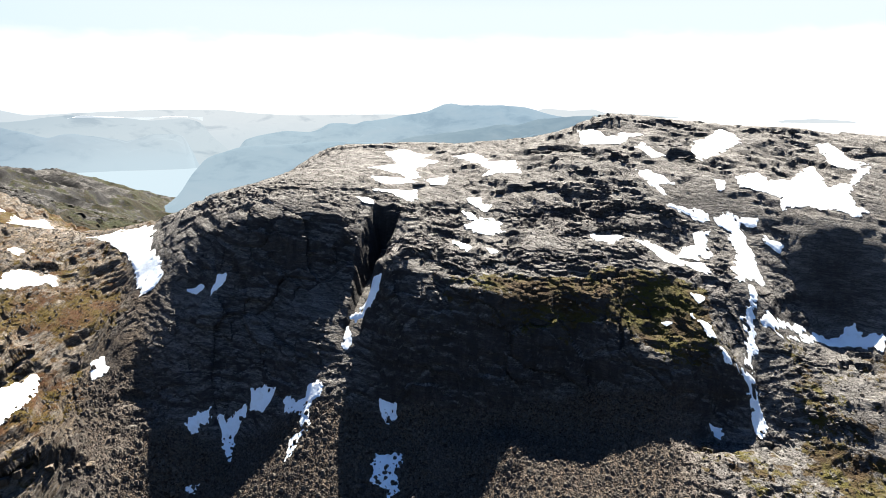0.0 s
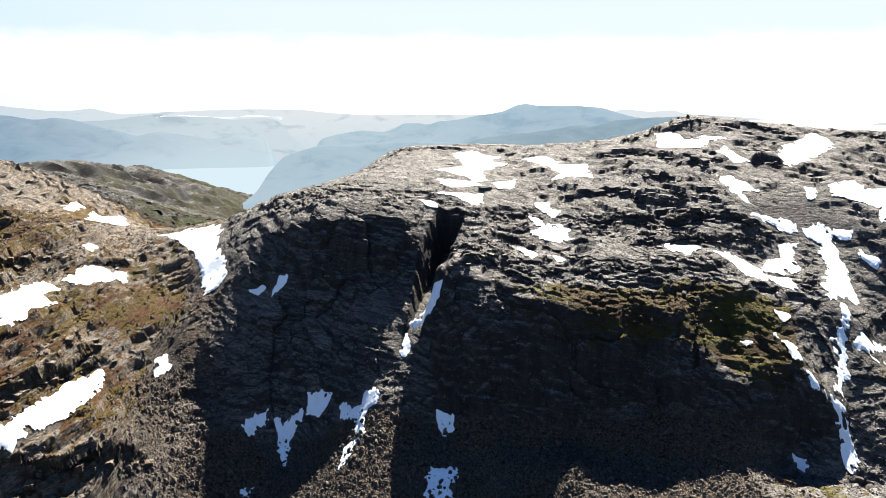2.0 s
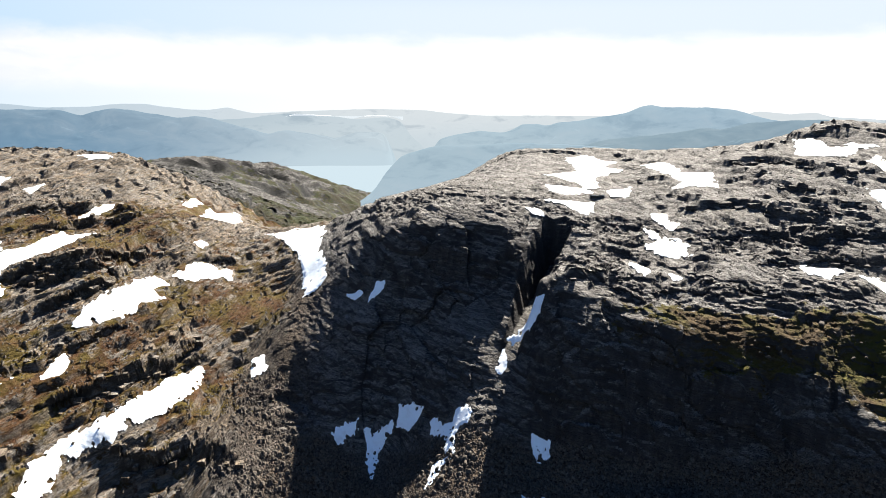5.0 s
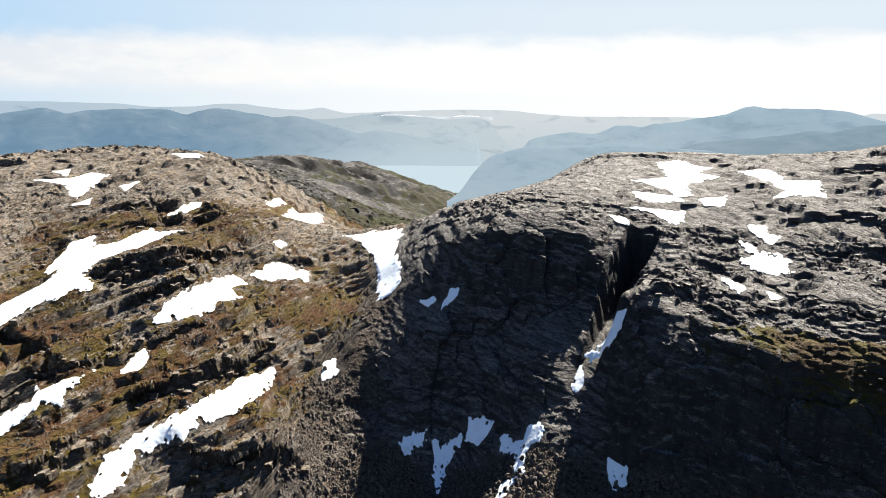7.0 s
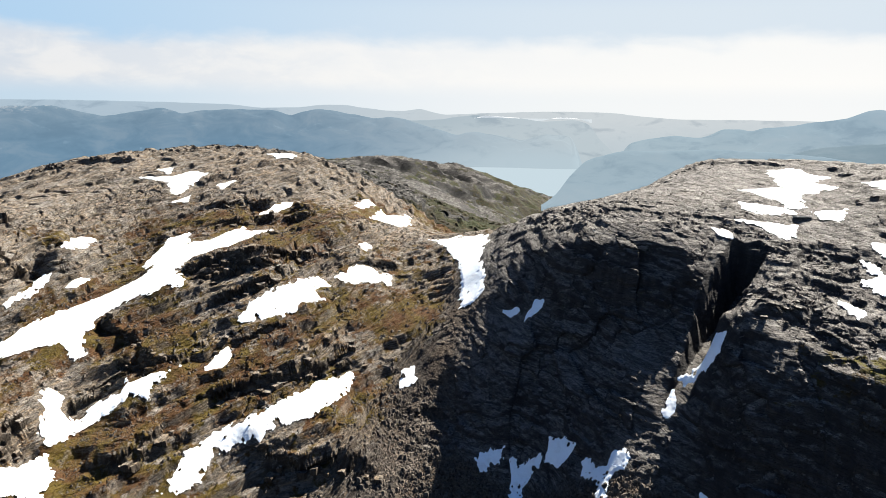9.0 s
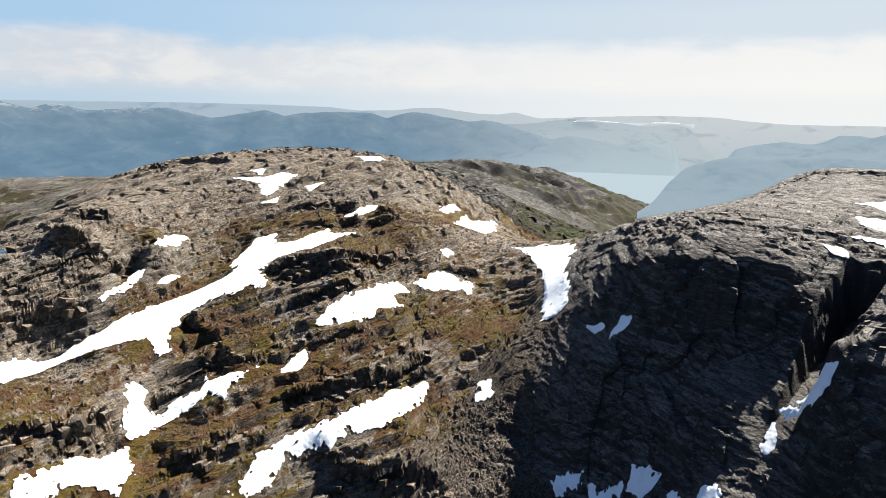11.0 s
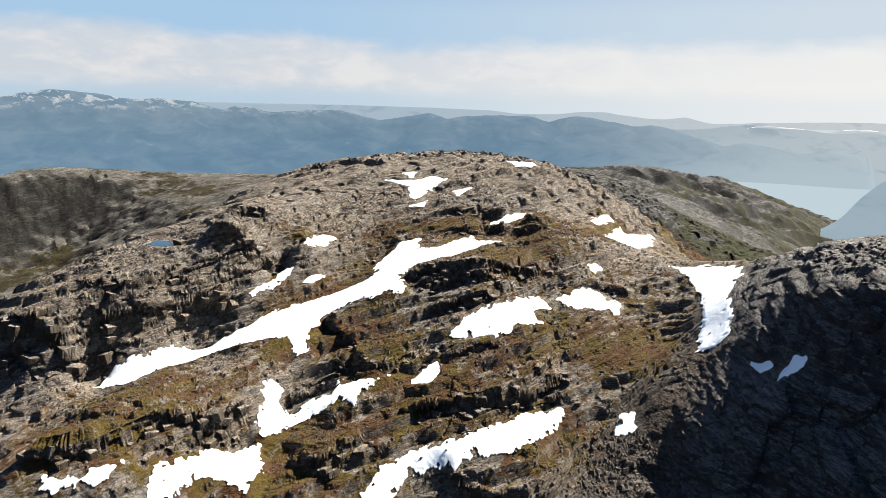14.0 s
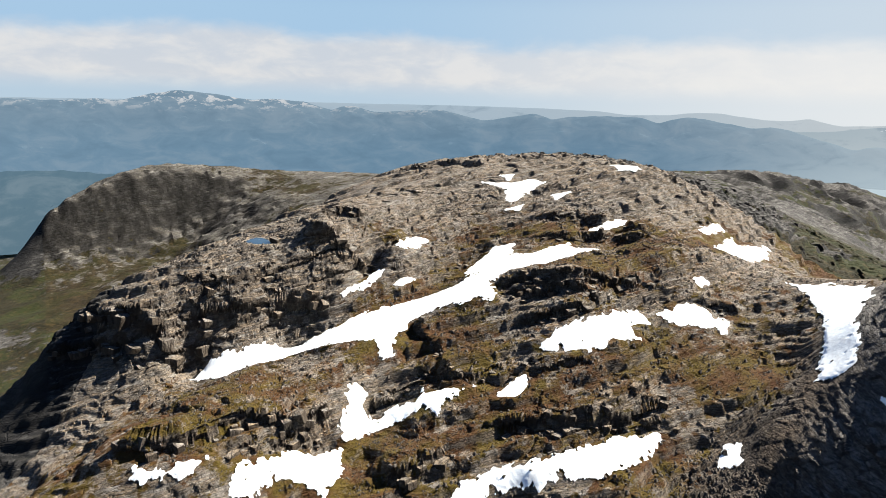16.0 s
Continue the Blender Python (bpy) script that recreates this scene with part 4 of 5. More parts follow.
def lay_land():
    verts, quads, turf, scree, bed, count = [], [], [], [], [], 0
    for land in LANDS:
        faces = sheet(len(land.gy), len(land.gx))
        x, y, z = (land.layer[k].ravel() for k in "xyz")
        if land.within is not None:
            # the coarser sheet runs in under the finer one, a little lower
            inner = land.within
            wx, wy = np.gradient(land.gx).max(), np.gradient(land.gy).max()
            deep = np.minimum(np.minimum(x - inner.gx[0], inner.gx[-1] - x), np.minimum(y - inner.gy[0], inner.gy[-1] - y))
            z = z - np.clip((deep - 0.7 * max(wx, wy)) * 0.5, 0, 0.5 * min(wx, wy))
            faces = faces[(deep[faces] < 1.8 * max(wx, wy)).any(1)]
        verts.append(np.stack([x, y, z], 1))
        quads.append(faces + count)
        turf.append(land.layer["turf"].ravel())
        scree.append(land.layer["scree"].ravel())
        bed.append(land.layer["bed"].ravel())
        count += len(x)
    verts, quads, turf, scree, bed = (np.concatenate(v) for v in (verts, quads, turf, scree, bed))
    mid = verts[quads].mean(1)
    x, y = mid[:, 0], mid[:, 1]
    crease = x + 236 + 0.12 * (y - 480)
    massif = (crease > 0) & (y > 330) & (y < 1150) & (x < 800)
    hill = (crease <= 0) & (y > 90) & (y < 780 + 0.12 * (x + 450)) & (x > -690 - 1.2 * (y - 250)) & (x > -1080)
    spur = (y > 700) & ~hill & ~massif & (x > -2300) & (y < 3300) & (x < -200) & ((y > 1100) | (x > -1180))
    knoll = (x < -1180) & (x > -2500) & (y > 120) & (y < 1100)
    rest = ~(massif | hill | spur | knoll)
    made = {}
    for name, pick, label in (("cliff_mountain", massif, "grey gneiss mountain with a dark shaded cliff and snow-patched plateau"),
                              ("ledge_hillside", hill, "brown and grey hillside of rock ledges, moss and snow"),
                              ("fjord_spur", spur, "low grey-green rocky spur above the fjord"),
                              ("valley_knoll", knoll, "rounded rocky knoll above a green side valley"),
                              ("ground", rest, "rocky valley ground with scree and turf")):
        used = np.unique(quads[pick])
        where = np.zeros(len(verts), np.int32)
        where[used] = np.arange(len(used))
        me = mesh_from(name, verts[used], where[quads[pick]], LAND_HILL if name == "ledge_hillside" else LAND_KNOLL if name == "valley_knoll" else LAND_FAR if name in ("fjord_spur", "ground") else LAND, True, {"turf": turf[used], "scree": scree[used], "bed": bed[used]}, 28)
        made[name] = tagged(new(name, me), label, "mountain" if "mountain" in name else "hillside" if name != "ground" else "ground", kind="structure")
    return made


MADE = lay_land()


# ---- snow ----
def lay_snow(where, outline):
    """One bank of old snow: thin and ragged at its rim, thicker inside, filling the hollow that it lies in."""
    size = np.ptp(outline, 0)
    step = float(np.clip(max(size) / 200, 0.35, 0.75))
    x, y = np.meshgrid(np.arange(outline[:, 0].min() - 3, outline[:, 0].max() + 3, step), np.arange(outline[:, 1].min() - 3, outline[:, 1].max() + 3, step))
    edge = min(2.6, 0.13 * min(size) + 0.35)
    d = inside_distance(outline, x, y) + 1.6 * edge * rough(x / 8, y / 8, 4, 203) + 0.8 * edge * rough(x / 2.2, y / 2.2, 3, 207)
    d = d - 4.0 * ramp(rough(x / 7, y / 7, 3, 219), 0.44, 0.6)
    z = ground_at(x.ravel(), y.ravel(), "low").reshape(x.shape)
    rock = ground_at(x.ravel(), y.ravel()).reshape(x.shape)
    z = np.maximum(z, rock - 0.2) * 0.6 + np.minimum(z, rock + 0.6) * 0.4
    z = z + np.clip(d * 0.22, -0.9, 0.4) + 0.15 * rough(x / 9, y / 9, 3, 211)
    keep = d > -0.9
    quads = sheet(*x.shape)
    quads = quads[keep.ravel()[quads].all(1)]
    if len(quads) < 4:
        return
    used = np.unique(quads)
    index = np.zeros(x.size, np.int32)
    index[used] = np.arange(len(used))
    verts = np.stack([x.ravel(), y.ravel(), z.ravel()], 1)[used]
    name, label = SNOW_KINDS[where]
    tagged(new(name, mesh_from(name, verts, index[quads], SNOW_WHITE)), label, "snow", "snow patches")


SNOW_KINDS = {
    "saddle tongue": ("snow_tongue", "long white snow tongue in the saddle beside the cliff"),
    "shade": ("snow_patch", "small bluish snow patch on a shaded cliff ledge"),
    "cleft": ("snow_patch", "blue-shaded snow wedge lying in the cliff's cleft"),
    "foot": ("snow_patch", "blue-shaded ragged snow patch on scree below the cliff"),
    "top": ("snow_patch", "bright white snow patch on the slabby plateau"),
    "summit": ("snow_patch", "white snow patch beside crags near the summit"),
    "bowl": ("snow_field", "wide white snow field filling a rocky bowl"),
    "gully": ("snow_patch", "white snow strip down the rocky gully"),
    "ledge": ("snow_patch", "narrow snow strip on a cliff ledge"),
    "lane": ("snow_lane", "long white snow lane between tilted rock ledges"),
    "hill": ("snow_patch", "white snow patch on the mossy hillside"),
    "crest": ("snow_patch", "small snow patch near the hill's rocky crest"),
}
for kind_of_snow, rim in SNOW:
    if kind_of_snow not in ("tarn", "pool"):
        lay_snow(kind_of_snow, rim)


# ---- the fjord and the far ranges ----
def far_range(name, label, profile, away, depth, foot, material, jag=0.11, category="mountain"):
    """A range of hills: a crest along bearings and heights in degrees seen from the middle of the flight, spurs and gullies falling to its foot."""
    az = np.arange(profile[0][0], profile[-1][0], 0.12)
    el = np.interp(az, [a for a, e in profile], [e for a, e in profile])
    el = np.convolve(np.pad(el, 4, mode="edge"), np.hanning(11)[1:-1] / np.hanning(11).sum(), mode="valid")
    teeth = away * np.tan(np.radians(jag)) * rough(az * 0.9, az * 0 + away / 100, 5, 301)[None, :]
    u = np.concatenate([np.linspace(0, 1, 46), np.linspace(1.04, 1.25, 4)])
    A, U = np.meshgrid(np.radians(az), u)
    crest = 600 + away * np.tan(np.radians(el))[None, :]
    relief = rough(A * 40, U * 5.5, 6, 311) * np.sin(np.clip(U, 0, 1) * math.pi)
    fall = np.where(U <= 1, ramp(U, -0.35, 1.02) * 1.0, 1 - (U - 1) * 0.8)
    fall = (fall - fall[0]) / (1 - fall[0, 0])
    R = away - depth * (1 - U) + relief * depth * 0.10
    Z = foot + (crest - foot) * fall + teeth * np.clip(fall, 0, 1) ** 5 + relief * 0.13 * (crest - foot)
    verts = np.stack([R * np.sin(A), 75 + R * np.cos(A), Z], -1).reshape(-1, 3)
    return tagged(new(name, mesh_from(name, verts, sheet(*A.shape), material)), label, category, kind="structure")


# haze is painted into each of these; fog and mist shine by themselves too
BLUE = painted_haze_material("hazy_blue_hills", (0.24, 0.365, 0.485), (0.68, 0.78, 0.83), None, snow=90.0, x_from=-3400.0, x_to=-1200.0, shore=(0.62, 0.76, 0.84))
PALE = painted_haze_material("pale_far_hills", (0.55, 0.69, 0.81), (0.80, 0.86, 0.89), (0.70, 0.79, 0.84), x_from=-4200.0, x_to=-1700.0)
HEADLAND = painted_haze_material("pale_headland", (0.40, 0.53, 0.62), (0.69, 0.78, 0.83), (0.66, 0.76, 0.81), x_from=-3400.0, x_to=-1400.0)
RIGHT = painted_haze_material("hazy_right_hills", (0.45, 0.58, 0.66), (0.38, 0.52, 0.63), (0.48, 0.61, 0.69), x_from=-1500.0, x_to=700.0)
SIDE = painted_haze_material("hazy_fjord_flank", (0.45, 0.585, 0.67), (0.43, 0.575, 0.67), (0.46, 0.60, 0.69), x_from=-1500.0, x_to=700.0)
NEARER = painted_haze_material("blue_grey_hills", (0.30, 0.41, 0.48), (0.29, 0.40, 0.48), (0.30, 0.41, 0.48), x_from=-400.0, x_to=900.0)
MOOR = painted_haze_material("hazy_moor", (0.07, 0.13, 0.16), (0.09, 0.15, 0.18), None, rock=(0.007, 0.009, 0.009), share=0.8)
FOG = painted_haze_material("lit_fog", (0.93, 0.94, 0.93), (0.97, 0.97, 0.95), (0.96, 0.96, 0.95), rock=(0.3, 0.3, 0.3), share=1.0)
MIST = painted_haze_material("thin_mist", (0.72, 0.78, 0.81), (0.78, 0.82, 0.83), None, rock=(0.2, 0.2, 0.2), share=0.9)
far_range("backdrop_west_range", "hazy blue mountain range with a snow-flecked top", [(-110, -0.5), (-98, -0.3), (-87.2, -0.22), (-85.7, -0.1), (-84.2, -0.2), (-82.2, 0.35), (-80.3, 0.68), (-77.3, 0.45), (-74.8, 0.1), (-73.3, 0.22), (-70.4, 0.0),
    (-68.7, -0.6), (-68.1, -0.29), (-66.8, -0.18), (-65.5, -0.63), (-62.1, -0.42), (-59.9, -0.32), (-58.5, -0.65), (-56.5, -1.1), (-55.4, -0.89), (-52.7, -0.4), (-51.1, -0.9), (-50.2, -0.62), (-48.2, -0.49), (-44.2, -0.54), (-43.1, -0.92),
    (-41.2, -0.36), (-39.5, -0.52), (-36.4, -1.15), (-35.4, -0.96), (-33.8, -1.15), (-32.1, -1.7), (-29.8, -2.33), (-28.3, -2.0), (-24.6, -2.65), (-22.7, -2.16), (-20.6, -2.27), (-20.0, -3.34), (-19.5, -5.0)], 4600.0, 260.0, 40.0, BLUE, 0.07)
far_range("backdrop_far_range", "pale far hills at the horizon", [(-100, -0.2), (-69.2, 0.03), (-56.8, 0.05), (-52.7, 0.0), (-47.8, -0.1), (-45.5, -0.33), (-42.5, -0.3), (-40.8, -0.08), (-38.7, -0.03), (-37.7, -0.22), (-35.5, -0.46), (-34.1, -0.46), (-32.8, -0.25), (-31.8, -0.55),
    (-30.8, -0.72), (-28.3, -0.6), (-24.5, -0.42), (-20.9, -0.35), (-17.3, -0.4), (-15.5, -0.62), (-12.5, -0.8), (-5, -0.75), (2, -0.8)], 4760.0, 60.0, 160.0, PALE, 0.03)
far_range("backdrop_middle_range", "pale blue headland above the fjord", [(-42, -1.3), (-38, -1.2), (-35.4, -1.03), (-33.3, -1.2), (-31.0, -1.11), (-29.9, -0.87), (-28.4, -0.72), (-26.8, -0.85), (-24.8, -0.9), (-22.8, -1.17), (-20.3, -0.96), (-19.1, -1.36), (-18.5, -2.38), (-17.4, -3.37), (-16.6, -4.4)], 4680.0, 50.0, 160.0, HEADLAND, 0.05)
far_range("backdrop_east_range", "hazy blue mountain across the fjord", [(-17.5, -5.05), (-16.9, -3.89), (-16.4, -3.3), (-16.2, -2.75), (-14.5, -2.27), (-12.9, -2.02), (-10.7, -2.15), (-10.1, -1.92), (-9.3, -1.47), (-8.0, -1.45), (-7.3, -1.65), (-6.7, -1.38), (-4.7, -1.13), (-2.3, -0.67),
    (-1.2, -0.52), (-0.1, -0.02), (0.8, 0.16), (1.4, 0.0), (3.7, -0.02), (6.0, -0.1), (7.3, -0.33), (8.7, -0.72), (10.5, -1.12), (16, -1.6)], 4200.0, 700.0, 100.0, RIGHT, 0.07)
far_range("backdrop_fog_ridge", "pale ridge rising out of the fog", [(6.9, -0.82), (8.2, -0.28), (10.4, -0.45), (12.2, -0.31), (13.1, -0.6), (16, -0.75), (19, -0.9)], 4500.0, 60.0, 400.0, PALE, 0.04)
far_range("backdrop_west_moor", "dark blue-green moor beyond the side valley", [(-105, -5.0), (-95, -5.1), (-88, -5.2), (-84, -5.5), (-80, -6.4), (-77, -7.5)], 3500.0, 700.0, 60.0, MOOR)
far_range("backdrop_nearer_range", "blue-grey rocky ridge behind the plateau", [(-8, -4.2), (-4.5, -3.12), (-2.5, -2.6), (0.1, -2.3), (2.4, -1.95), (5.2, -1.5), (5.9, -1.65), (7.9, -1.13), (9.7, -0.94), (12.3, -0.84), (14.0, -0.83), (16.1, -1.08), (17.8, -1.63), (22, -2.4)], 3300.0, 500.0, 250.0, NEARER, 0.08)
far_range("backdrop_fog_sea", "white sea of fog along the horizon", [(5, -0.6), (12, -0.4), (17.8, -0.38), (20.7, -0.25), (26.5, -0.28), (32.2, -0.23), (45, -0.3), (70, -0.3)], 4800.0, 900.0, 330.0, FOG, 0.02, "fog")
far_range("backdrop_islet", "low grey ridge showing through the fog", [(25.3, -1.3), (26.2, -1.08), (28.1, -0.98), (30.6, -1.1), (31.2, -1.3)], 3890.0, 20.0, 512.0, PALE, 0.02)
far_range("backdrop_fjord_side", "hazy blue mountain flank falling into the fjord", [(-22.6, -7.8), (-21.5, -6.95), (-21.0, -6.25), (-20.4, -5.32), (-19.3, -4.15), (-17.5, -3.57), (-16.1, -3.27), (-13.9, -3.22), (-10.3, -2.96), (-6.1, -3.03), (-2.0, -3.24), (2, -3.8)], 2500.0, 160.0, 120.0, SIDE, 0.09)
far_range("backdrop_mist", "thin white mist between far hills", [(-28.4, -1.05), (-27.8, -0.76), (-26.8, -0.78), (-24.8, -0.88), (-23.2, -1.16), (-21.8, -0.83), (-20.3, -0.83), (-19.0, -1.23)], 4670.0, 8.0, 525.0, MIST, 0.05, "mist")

# the fjord's last colour is its painted haze, which shines by itself
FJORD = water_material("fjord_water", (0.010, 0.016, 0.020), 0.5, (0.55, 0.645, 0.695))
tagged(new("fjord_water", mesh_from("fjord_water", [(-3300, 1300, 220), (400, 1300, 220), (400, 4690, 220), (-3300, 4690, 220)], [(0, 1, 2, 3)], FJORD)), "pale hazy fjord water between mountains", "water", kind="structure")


# ---- still water ----
TARN = water_material("tarn_water", (0.015, 0.03, 0.045), 0.06)


def lay_pool(name, label, rim, lower):
    """A still pool with a wavy shore in the hollow that the outline gives."""
    mid = rim.mean(0)
    level = float(ground_at(rim[:, 0], rim[:, 1]).min()) + lower
    ang = np.linspace(0, 2 * math.pi, 64, endpoint=False)
    reach = 1.0 + 0.15 * np.sin(3 * ang) + 0.08 * np.sin(7 * ang + 1)
    sx, sy = np.ptp(rim, 0) / 2 + 2
    bm = bmesh.new()
    bm.faces.new([bm.verts.new((mid[0] + sx * r * math.cos(a), mid[1] + sy * r * math.sin(a), level)) for a, r in zip(ang, reach)])
    me = bpy.data.meshes.new(name)
    bm.to_mesh(me)
    me.materials.append(TARN)
    tagged(new(name, me), label, "pond", kind="structure")


for kind_of_water, shore in SNOW:
    if kind_of_water == "tarn":
        lay_pool("tarn", "small dark blue tarn among boulders", shore, 0.9)
    elif kind_of_water == "pool":
        lay_pool("melt_pool", "small blue melt pool beside plateau snow", shore, 0.5)


# ---- boulders and rubble ----
def boulder_shape(seed):
    """A broken block: a rough hull with flat sides and blunt edges."""
    rng = random.Random(seed)
    bm = bmesh.new()
    bmesh.ops.create_icosphere(bm, subdivisions=2, radius=1.0)
    cuts = [(Vector((rng.gauss(0, 1), rng.gauss(0, 1), rng.gauss(0, 0.8))).normalized(), rng.uniform(0.55, 0.85)) for _ in range(9)]
    for v in bm.verts:
        for way, reach in cuts:
            over = v.co.dot(way) - reach
            if over > 0:
                v.co -= way * over
        v.co *= 1 + rng.uniform(-0.03, 0.03)
        v.co.x *= 1.25
        v.co.z *= 0.75
    me = bpy.data.meshes.new("boulder")
    bm.to_mesh(me)
    bm.free()
    me.materials.append(STONE)
    return me


def lay_boulders():
    """Single boulders that stand out on the snow, the ledges and the scree."""
    rng = random.Random(12)
    shapes = [boulder_shape(k) for k in range(8)]
    zones = [(-240, 400, 60, 70, 50), (-320, 350, 60, 60, 50), (-270, 440, 40, 60, 30), (-400, 240, 60, 70, 30), (-560, 260, 60, 70, 40), (-100, 410, 70, 25, 30), (80, 400, 110, 25, 30), (90, 470, 70, 12, 20), (250, 450, 40, 45, 20)]
    for cx, cy, rx, ry, many in zones:
        for _ in range(many):
            x, y = cx + rng.uniform(-rx, rx), cy + rng.uniform(-ry, ry)
            size = 0.7 * rng.paretovariate(2.6)
            size = min(size, 2.8)
            ob = new("boulder", rng.choice(shapes))
            z = float(ground_at(x, y)[0])
            ob.matrix_world = Matrix.LocRotScale((x, y, z + 0.25 * size), Euler((rng.uniform(-0.3, 0.3), rng.uniform(-0.3, 0.3), rng.uniform(0, 6.3))), (size, size * rng.uniform(0.7, 1), size * rng.uniform(0.7, 1.1)))
            tagged(ob, "grey angular boulder lying on the rocky slope", "boulder", "boulders")


def strew(name, label, count, x0, x1, y0, y1, wanted, seed, least=0.3):
    """Rubble that nobody could count, as one mesh of small broken stones."""
    rng = np.random.default_rng(seed)
    corners = np.array([(1, 0, -0.3), (0.3, 0.9, -0.3), (-0.8, 0.6, -0.3), (-0.8, -0.6, -0.3), (0.4, -0.9, -0.3), (0.5, 0.1, 0.8), (-0.45, 0.3, 0.7), (-0.1, -0.5, 0.75)])
    faces = np.array([(0, 1, 5), (1, 6, 5), (1, 2, 6), (2, 3, 6), (3, 7, 6), (3, 4, 7), (4, 5, 7), (4, 0, 5), (5, 6, 7)])
    x, y = rng.uniform(x0, x1, count * 4), rng.uniform(y0, y1, count * 4)
    odds = wanted(x, y)
    pick = rng.uniform(0, 1, x.size) < odds
    x, y = x[pick][:count], y[pick][:count]
    z = ground_at(x, y)
    size = np.clip(least * (rng.pareto(2.6, x.size) + 1), least, 5 * least)
    turn = rng.uniform(0, 6.28, x.size)
    c, s = np.cos(turn), np.sin(turn)
    local = corners[None] * (1 + rng.uniform(-0.25, 0.25, (x.size, 8, 3)))
    verts = np.stack([x[:, None] + size[:, None] * (local[..., 0] * c[:, None] - local[..., 1] * s[:, None]), y[:, None] + size[:, None] * (local[..., 0] * s[:, None] + local[..., 1] * c[:, None]), z[:, None] + size[:, None] * local[..., 2]], -1)
    tris = faces[None] + 8 * np.arange(x.size)[:, None, None]
    tagged(new(name, mesh_from(name, verts.reshape(-1, 3), tris.reshape(-1, 3), STONE, False)), label, "rubble", kind="stuff")


lay_boulders()
strew("scree_rubble", "brown-grey scree of broken stones below the cliff", 26000, -250, 300, 350, 450, lambda x, y: ground_at(x, y, "scree") * 0.9 + 0.05, 5, 0.42)
strew("hillside_rubble", "loose grey stones scattered over the mossy hillside", 30000, -620, -225, 180, 600, lambda x, y: 0.15 + 0.5 * (ground_at(x, y, "slope") < 0.7) * ground_at(x, y, "bare"), 6)
strew("plateau_rubble", "loose stones scattered over the slabby plateau", 4500, -200, 330, 450, 640, lambda x, y: 0.15 + 0.4 * (ground_at(x, y, "slope") < 0.6) * ground_at(x, y, "bare"), 7, 0.22)


# ---- blocks broken out of the ledges along their joints ----
def block_shape(seed, flat):
    """An angular block: the hull of a jittered, partly cut box."""
    rng = random.Random(seed)
    bm = bmesh.new()
    for sx in (-1, 1):
        for sy in (-1, 1):
            for sz in (-1, 1):
                corner = Vector((sx * rng.uniform(0.75, 1.1), sy * rng.uniform(0.75, 1.1), sz * rng.uniform(0.8, 1.1) * flat))
                if rng.random() < 0.45:
                    for k in range(3):
                        cut = corner.copy()
                        cut[k] *= rng.uniform(0.45, 0.75)
                        bm.verts.new(cut)
                else:
                    bm.verts.new(corner)
    hull = bmesh.ops.convex_hull(bm, input=list(bm.verts))
    bmesh.ops.delete(bm, geom=[g for g in set(hull["geom_interior"] + hull["geom_unused"]) if isinstance(g, bmesh.types.BMVert)], context="VERTS")
    me = bpy.data.meshes.new("rock_block")
    bm.to_mesh(me)
    bm.free()
    return me


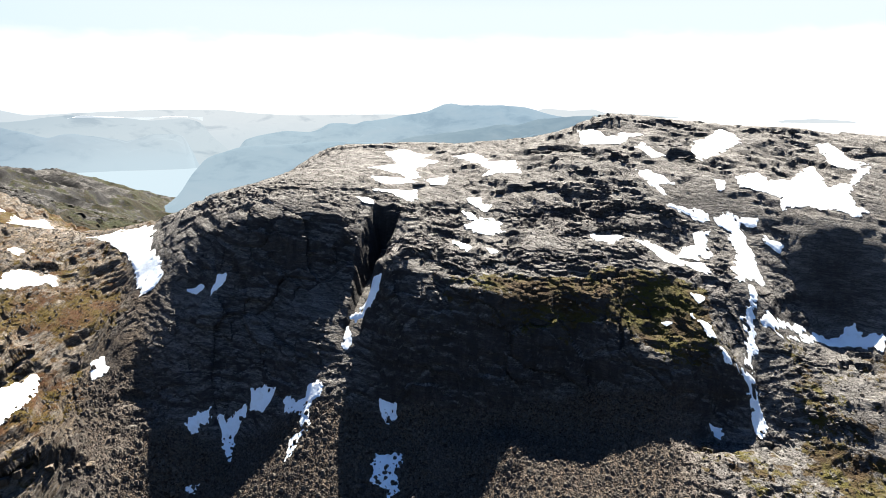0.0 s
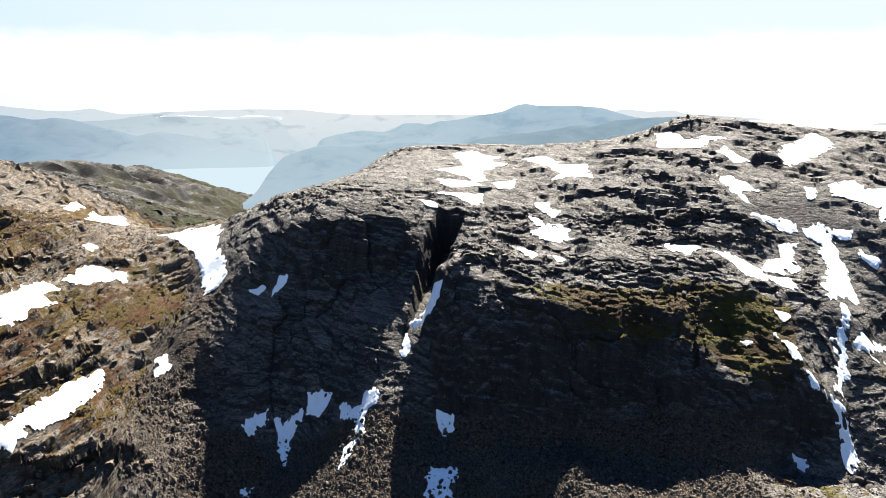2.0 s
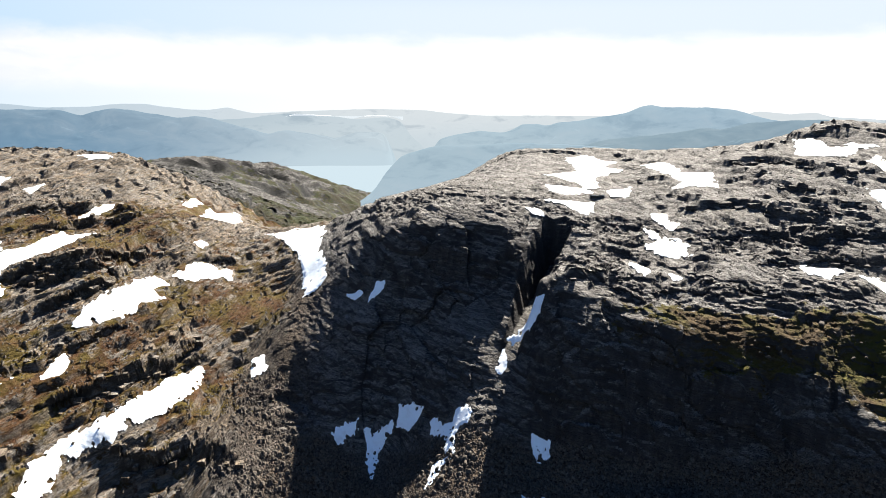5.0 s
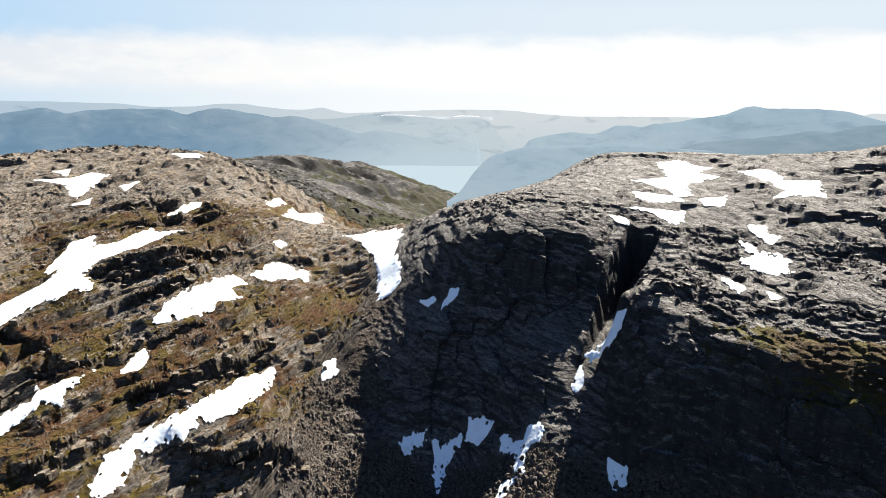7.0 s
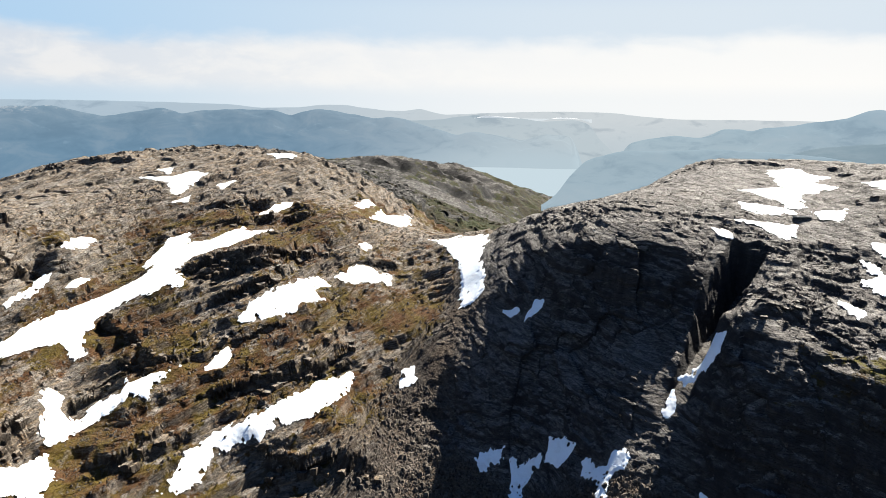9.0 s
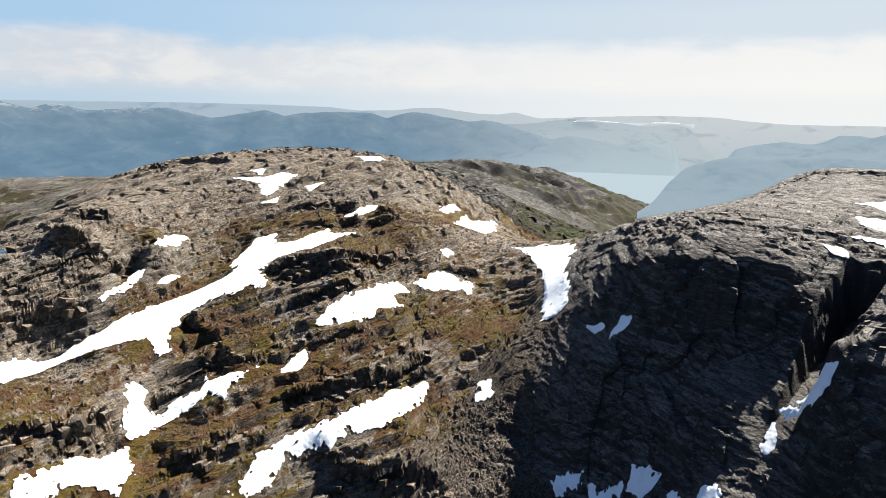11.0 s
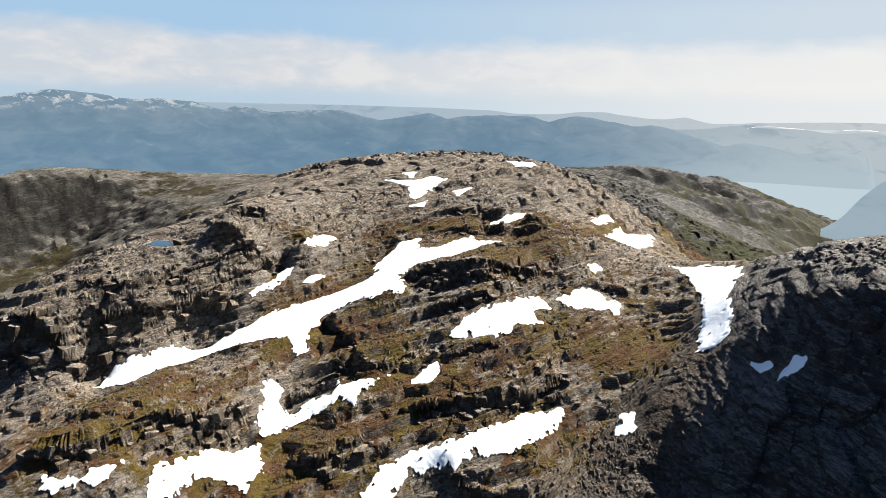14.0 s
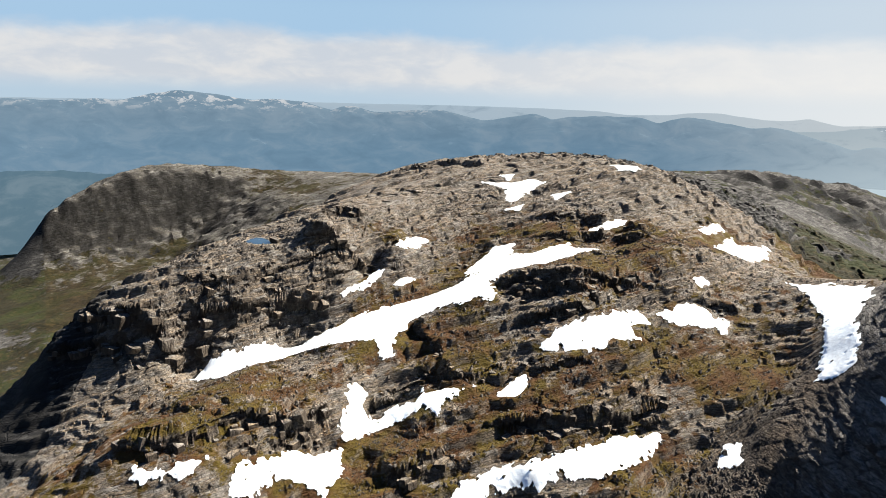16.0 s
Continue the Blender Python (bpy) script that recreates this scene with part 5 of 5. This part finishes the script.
def lay_blocks(parent, material, seed, scarps, fields, flat, turn):
    """Blocks at the lips and feet of rock steps, and heaped in crags."""
    rng = random.Random(seed)
    shapes = [block_shape(seed + k, rng.uniform(*flat)) for k in range(12)]
    for me in shapes:
        me.materials.append(material)
    spots = []
    for height, line in scarps:
        for (ax, ay), (bx, by) in zip(line, line[1:]):
            long = math.hypot(bx - ax, by - ay)
            for k in range(int(long / 6.5)):
                f, off = rng.random(), rng.uniform(-3.5, 2.0)
                spots.append((ax + f * (bx - ax) - off * (by - ay) / long, ay + f * (by - ay) + off * (bx - ax) / long, height * rng.uniform(0.12, 0.34)))
    for cx, cy, rx, ry, lean, many, least, most in fields:
        for _ in range(many):
            u, v = rng.gauss(0, 0.5), rng.gauss(0, 0.5)
            spots.append((cx + rx * u + lean * ry * v, cy + ry * v, least * min(rng.paretovariate(1.7), most / least)))
    for x, y, size in spots[:300]:
        if ground_at(x, y, "bare")[0] < 0.75:
            continue
        ob = new("rock_block", rng.choice(shapes))
        ob.parent = parent
        wide = size * rng.uniform(0.9, 1.5)
        ob.matrix_basis = Matrix.LocRotScale((x, y, float(ground_at(x, y)[0]) + size * rng.uniform(-0.2, 0.35)), Euler((rng.gauss(0, 0.14), rng.gauss(0, 0.14), turn + rng.choice((0, 1.57)) + rng.gauss(0, 0.2))), (wide, size * rng.uniform(0.7, 1.1), size * rng.uniform(0.7, 1.2)))


lay_blocks(MADE["ledge_hillside"], LAND_HILL, 400, [(h, l) for h, l in SCARPS if l[0, 0] < -225],
           [(-575, 270, 36, 85, -0.45, 130, 1.1, 4.2), (-610, 365, 25, 25, 0, 14, 2.0, 5.0), (-470, 480, 60, 60, 0, 18, 0.9, 2.6)], (0.55, 0.95), 0.32)
lay_blocks(MADE["cliff_mountain"], LAND, 440, [(h, l) for h, l in SCARPS if l[0, 0] > -160],
           [(40, 505, 90, 22, 0, 60, 0.9, 3.0), (150, 545, 60, 25, 0, 40, 1.0, 3.5), (-110, 515, 60, 14, 0, 20, 0.9, 2.6)], (0.3, 0.6), 0.1)


# ---- the summit's rock knob, as an added cairn of stones ----
def build_summit_stones(x, y):
    rng = random.Random(4)
    shapes = [boulder_shape(40 + k) for k in range(4)]
    z = float(ground_at(x, y)[0])
    cairn = new("cairn")
    cairn.location = (x, y, z)
    tagged(cairn, "stacked grey stones in place of the summit's rock knob", "cairn")
    level, count = 0.25, 9
    while count > 0:
        for k in range(count):
            a, r = 6.28 * k / count + rng.uniform(-0.2, 0.2), 0.18 * count if count > 1 else 0.0
            stone = new("stone", rng.choice(shapes))
            stone.parent = cairn
            stone.matrix_basis = Matrix.LocRotScale((r * math.cos(a), r * math.sin(a), level), Euler((rng.uniform(-0.2, 0.2), rng.uniform(-0.2, 0.2), rng.uniform(0, 6.3))), (0.62, 0.55, 0.55))
        level, count = level + 0.55, count - 2


build_summit_stones(177.0, 760.0)
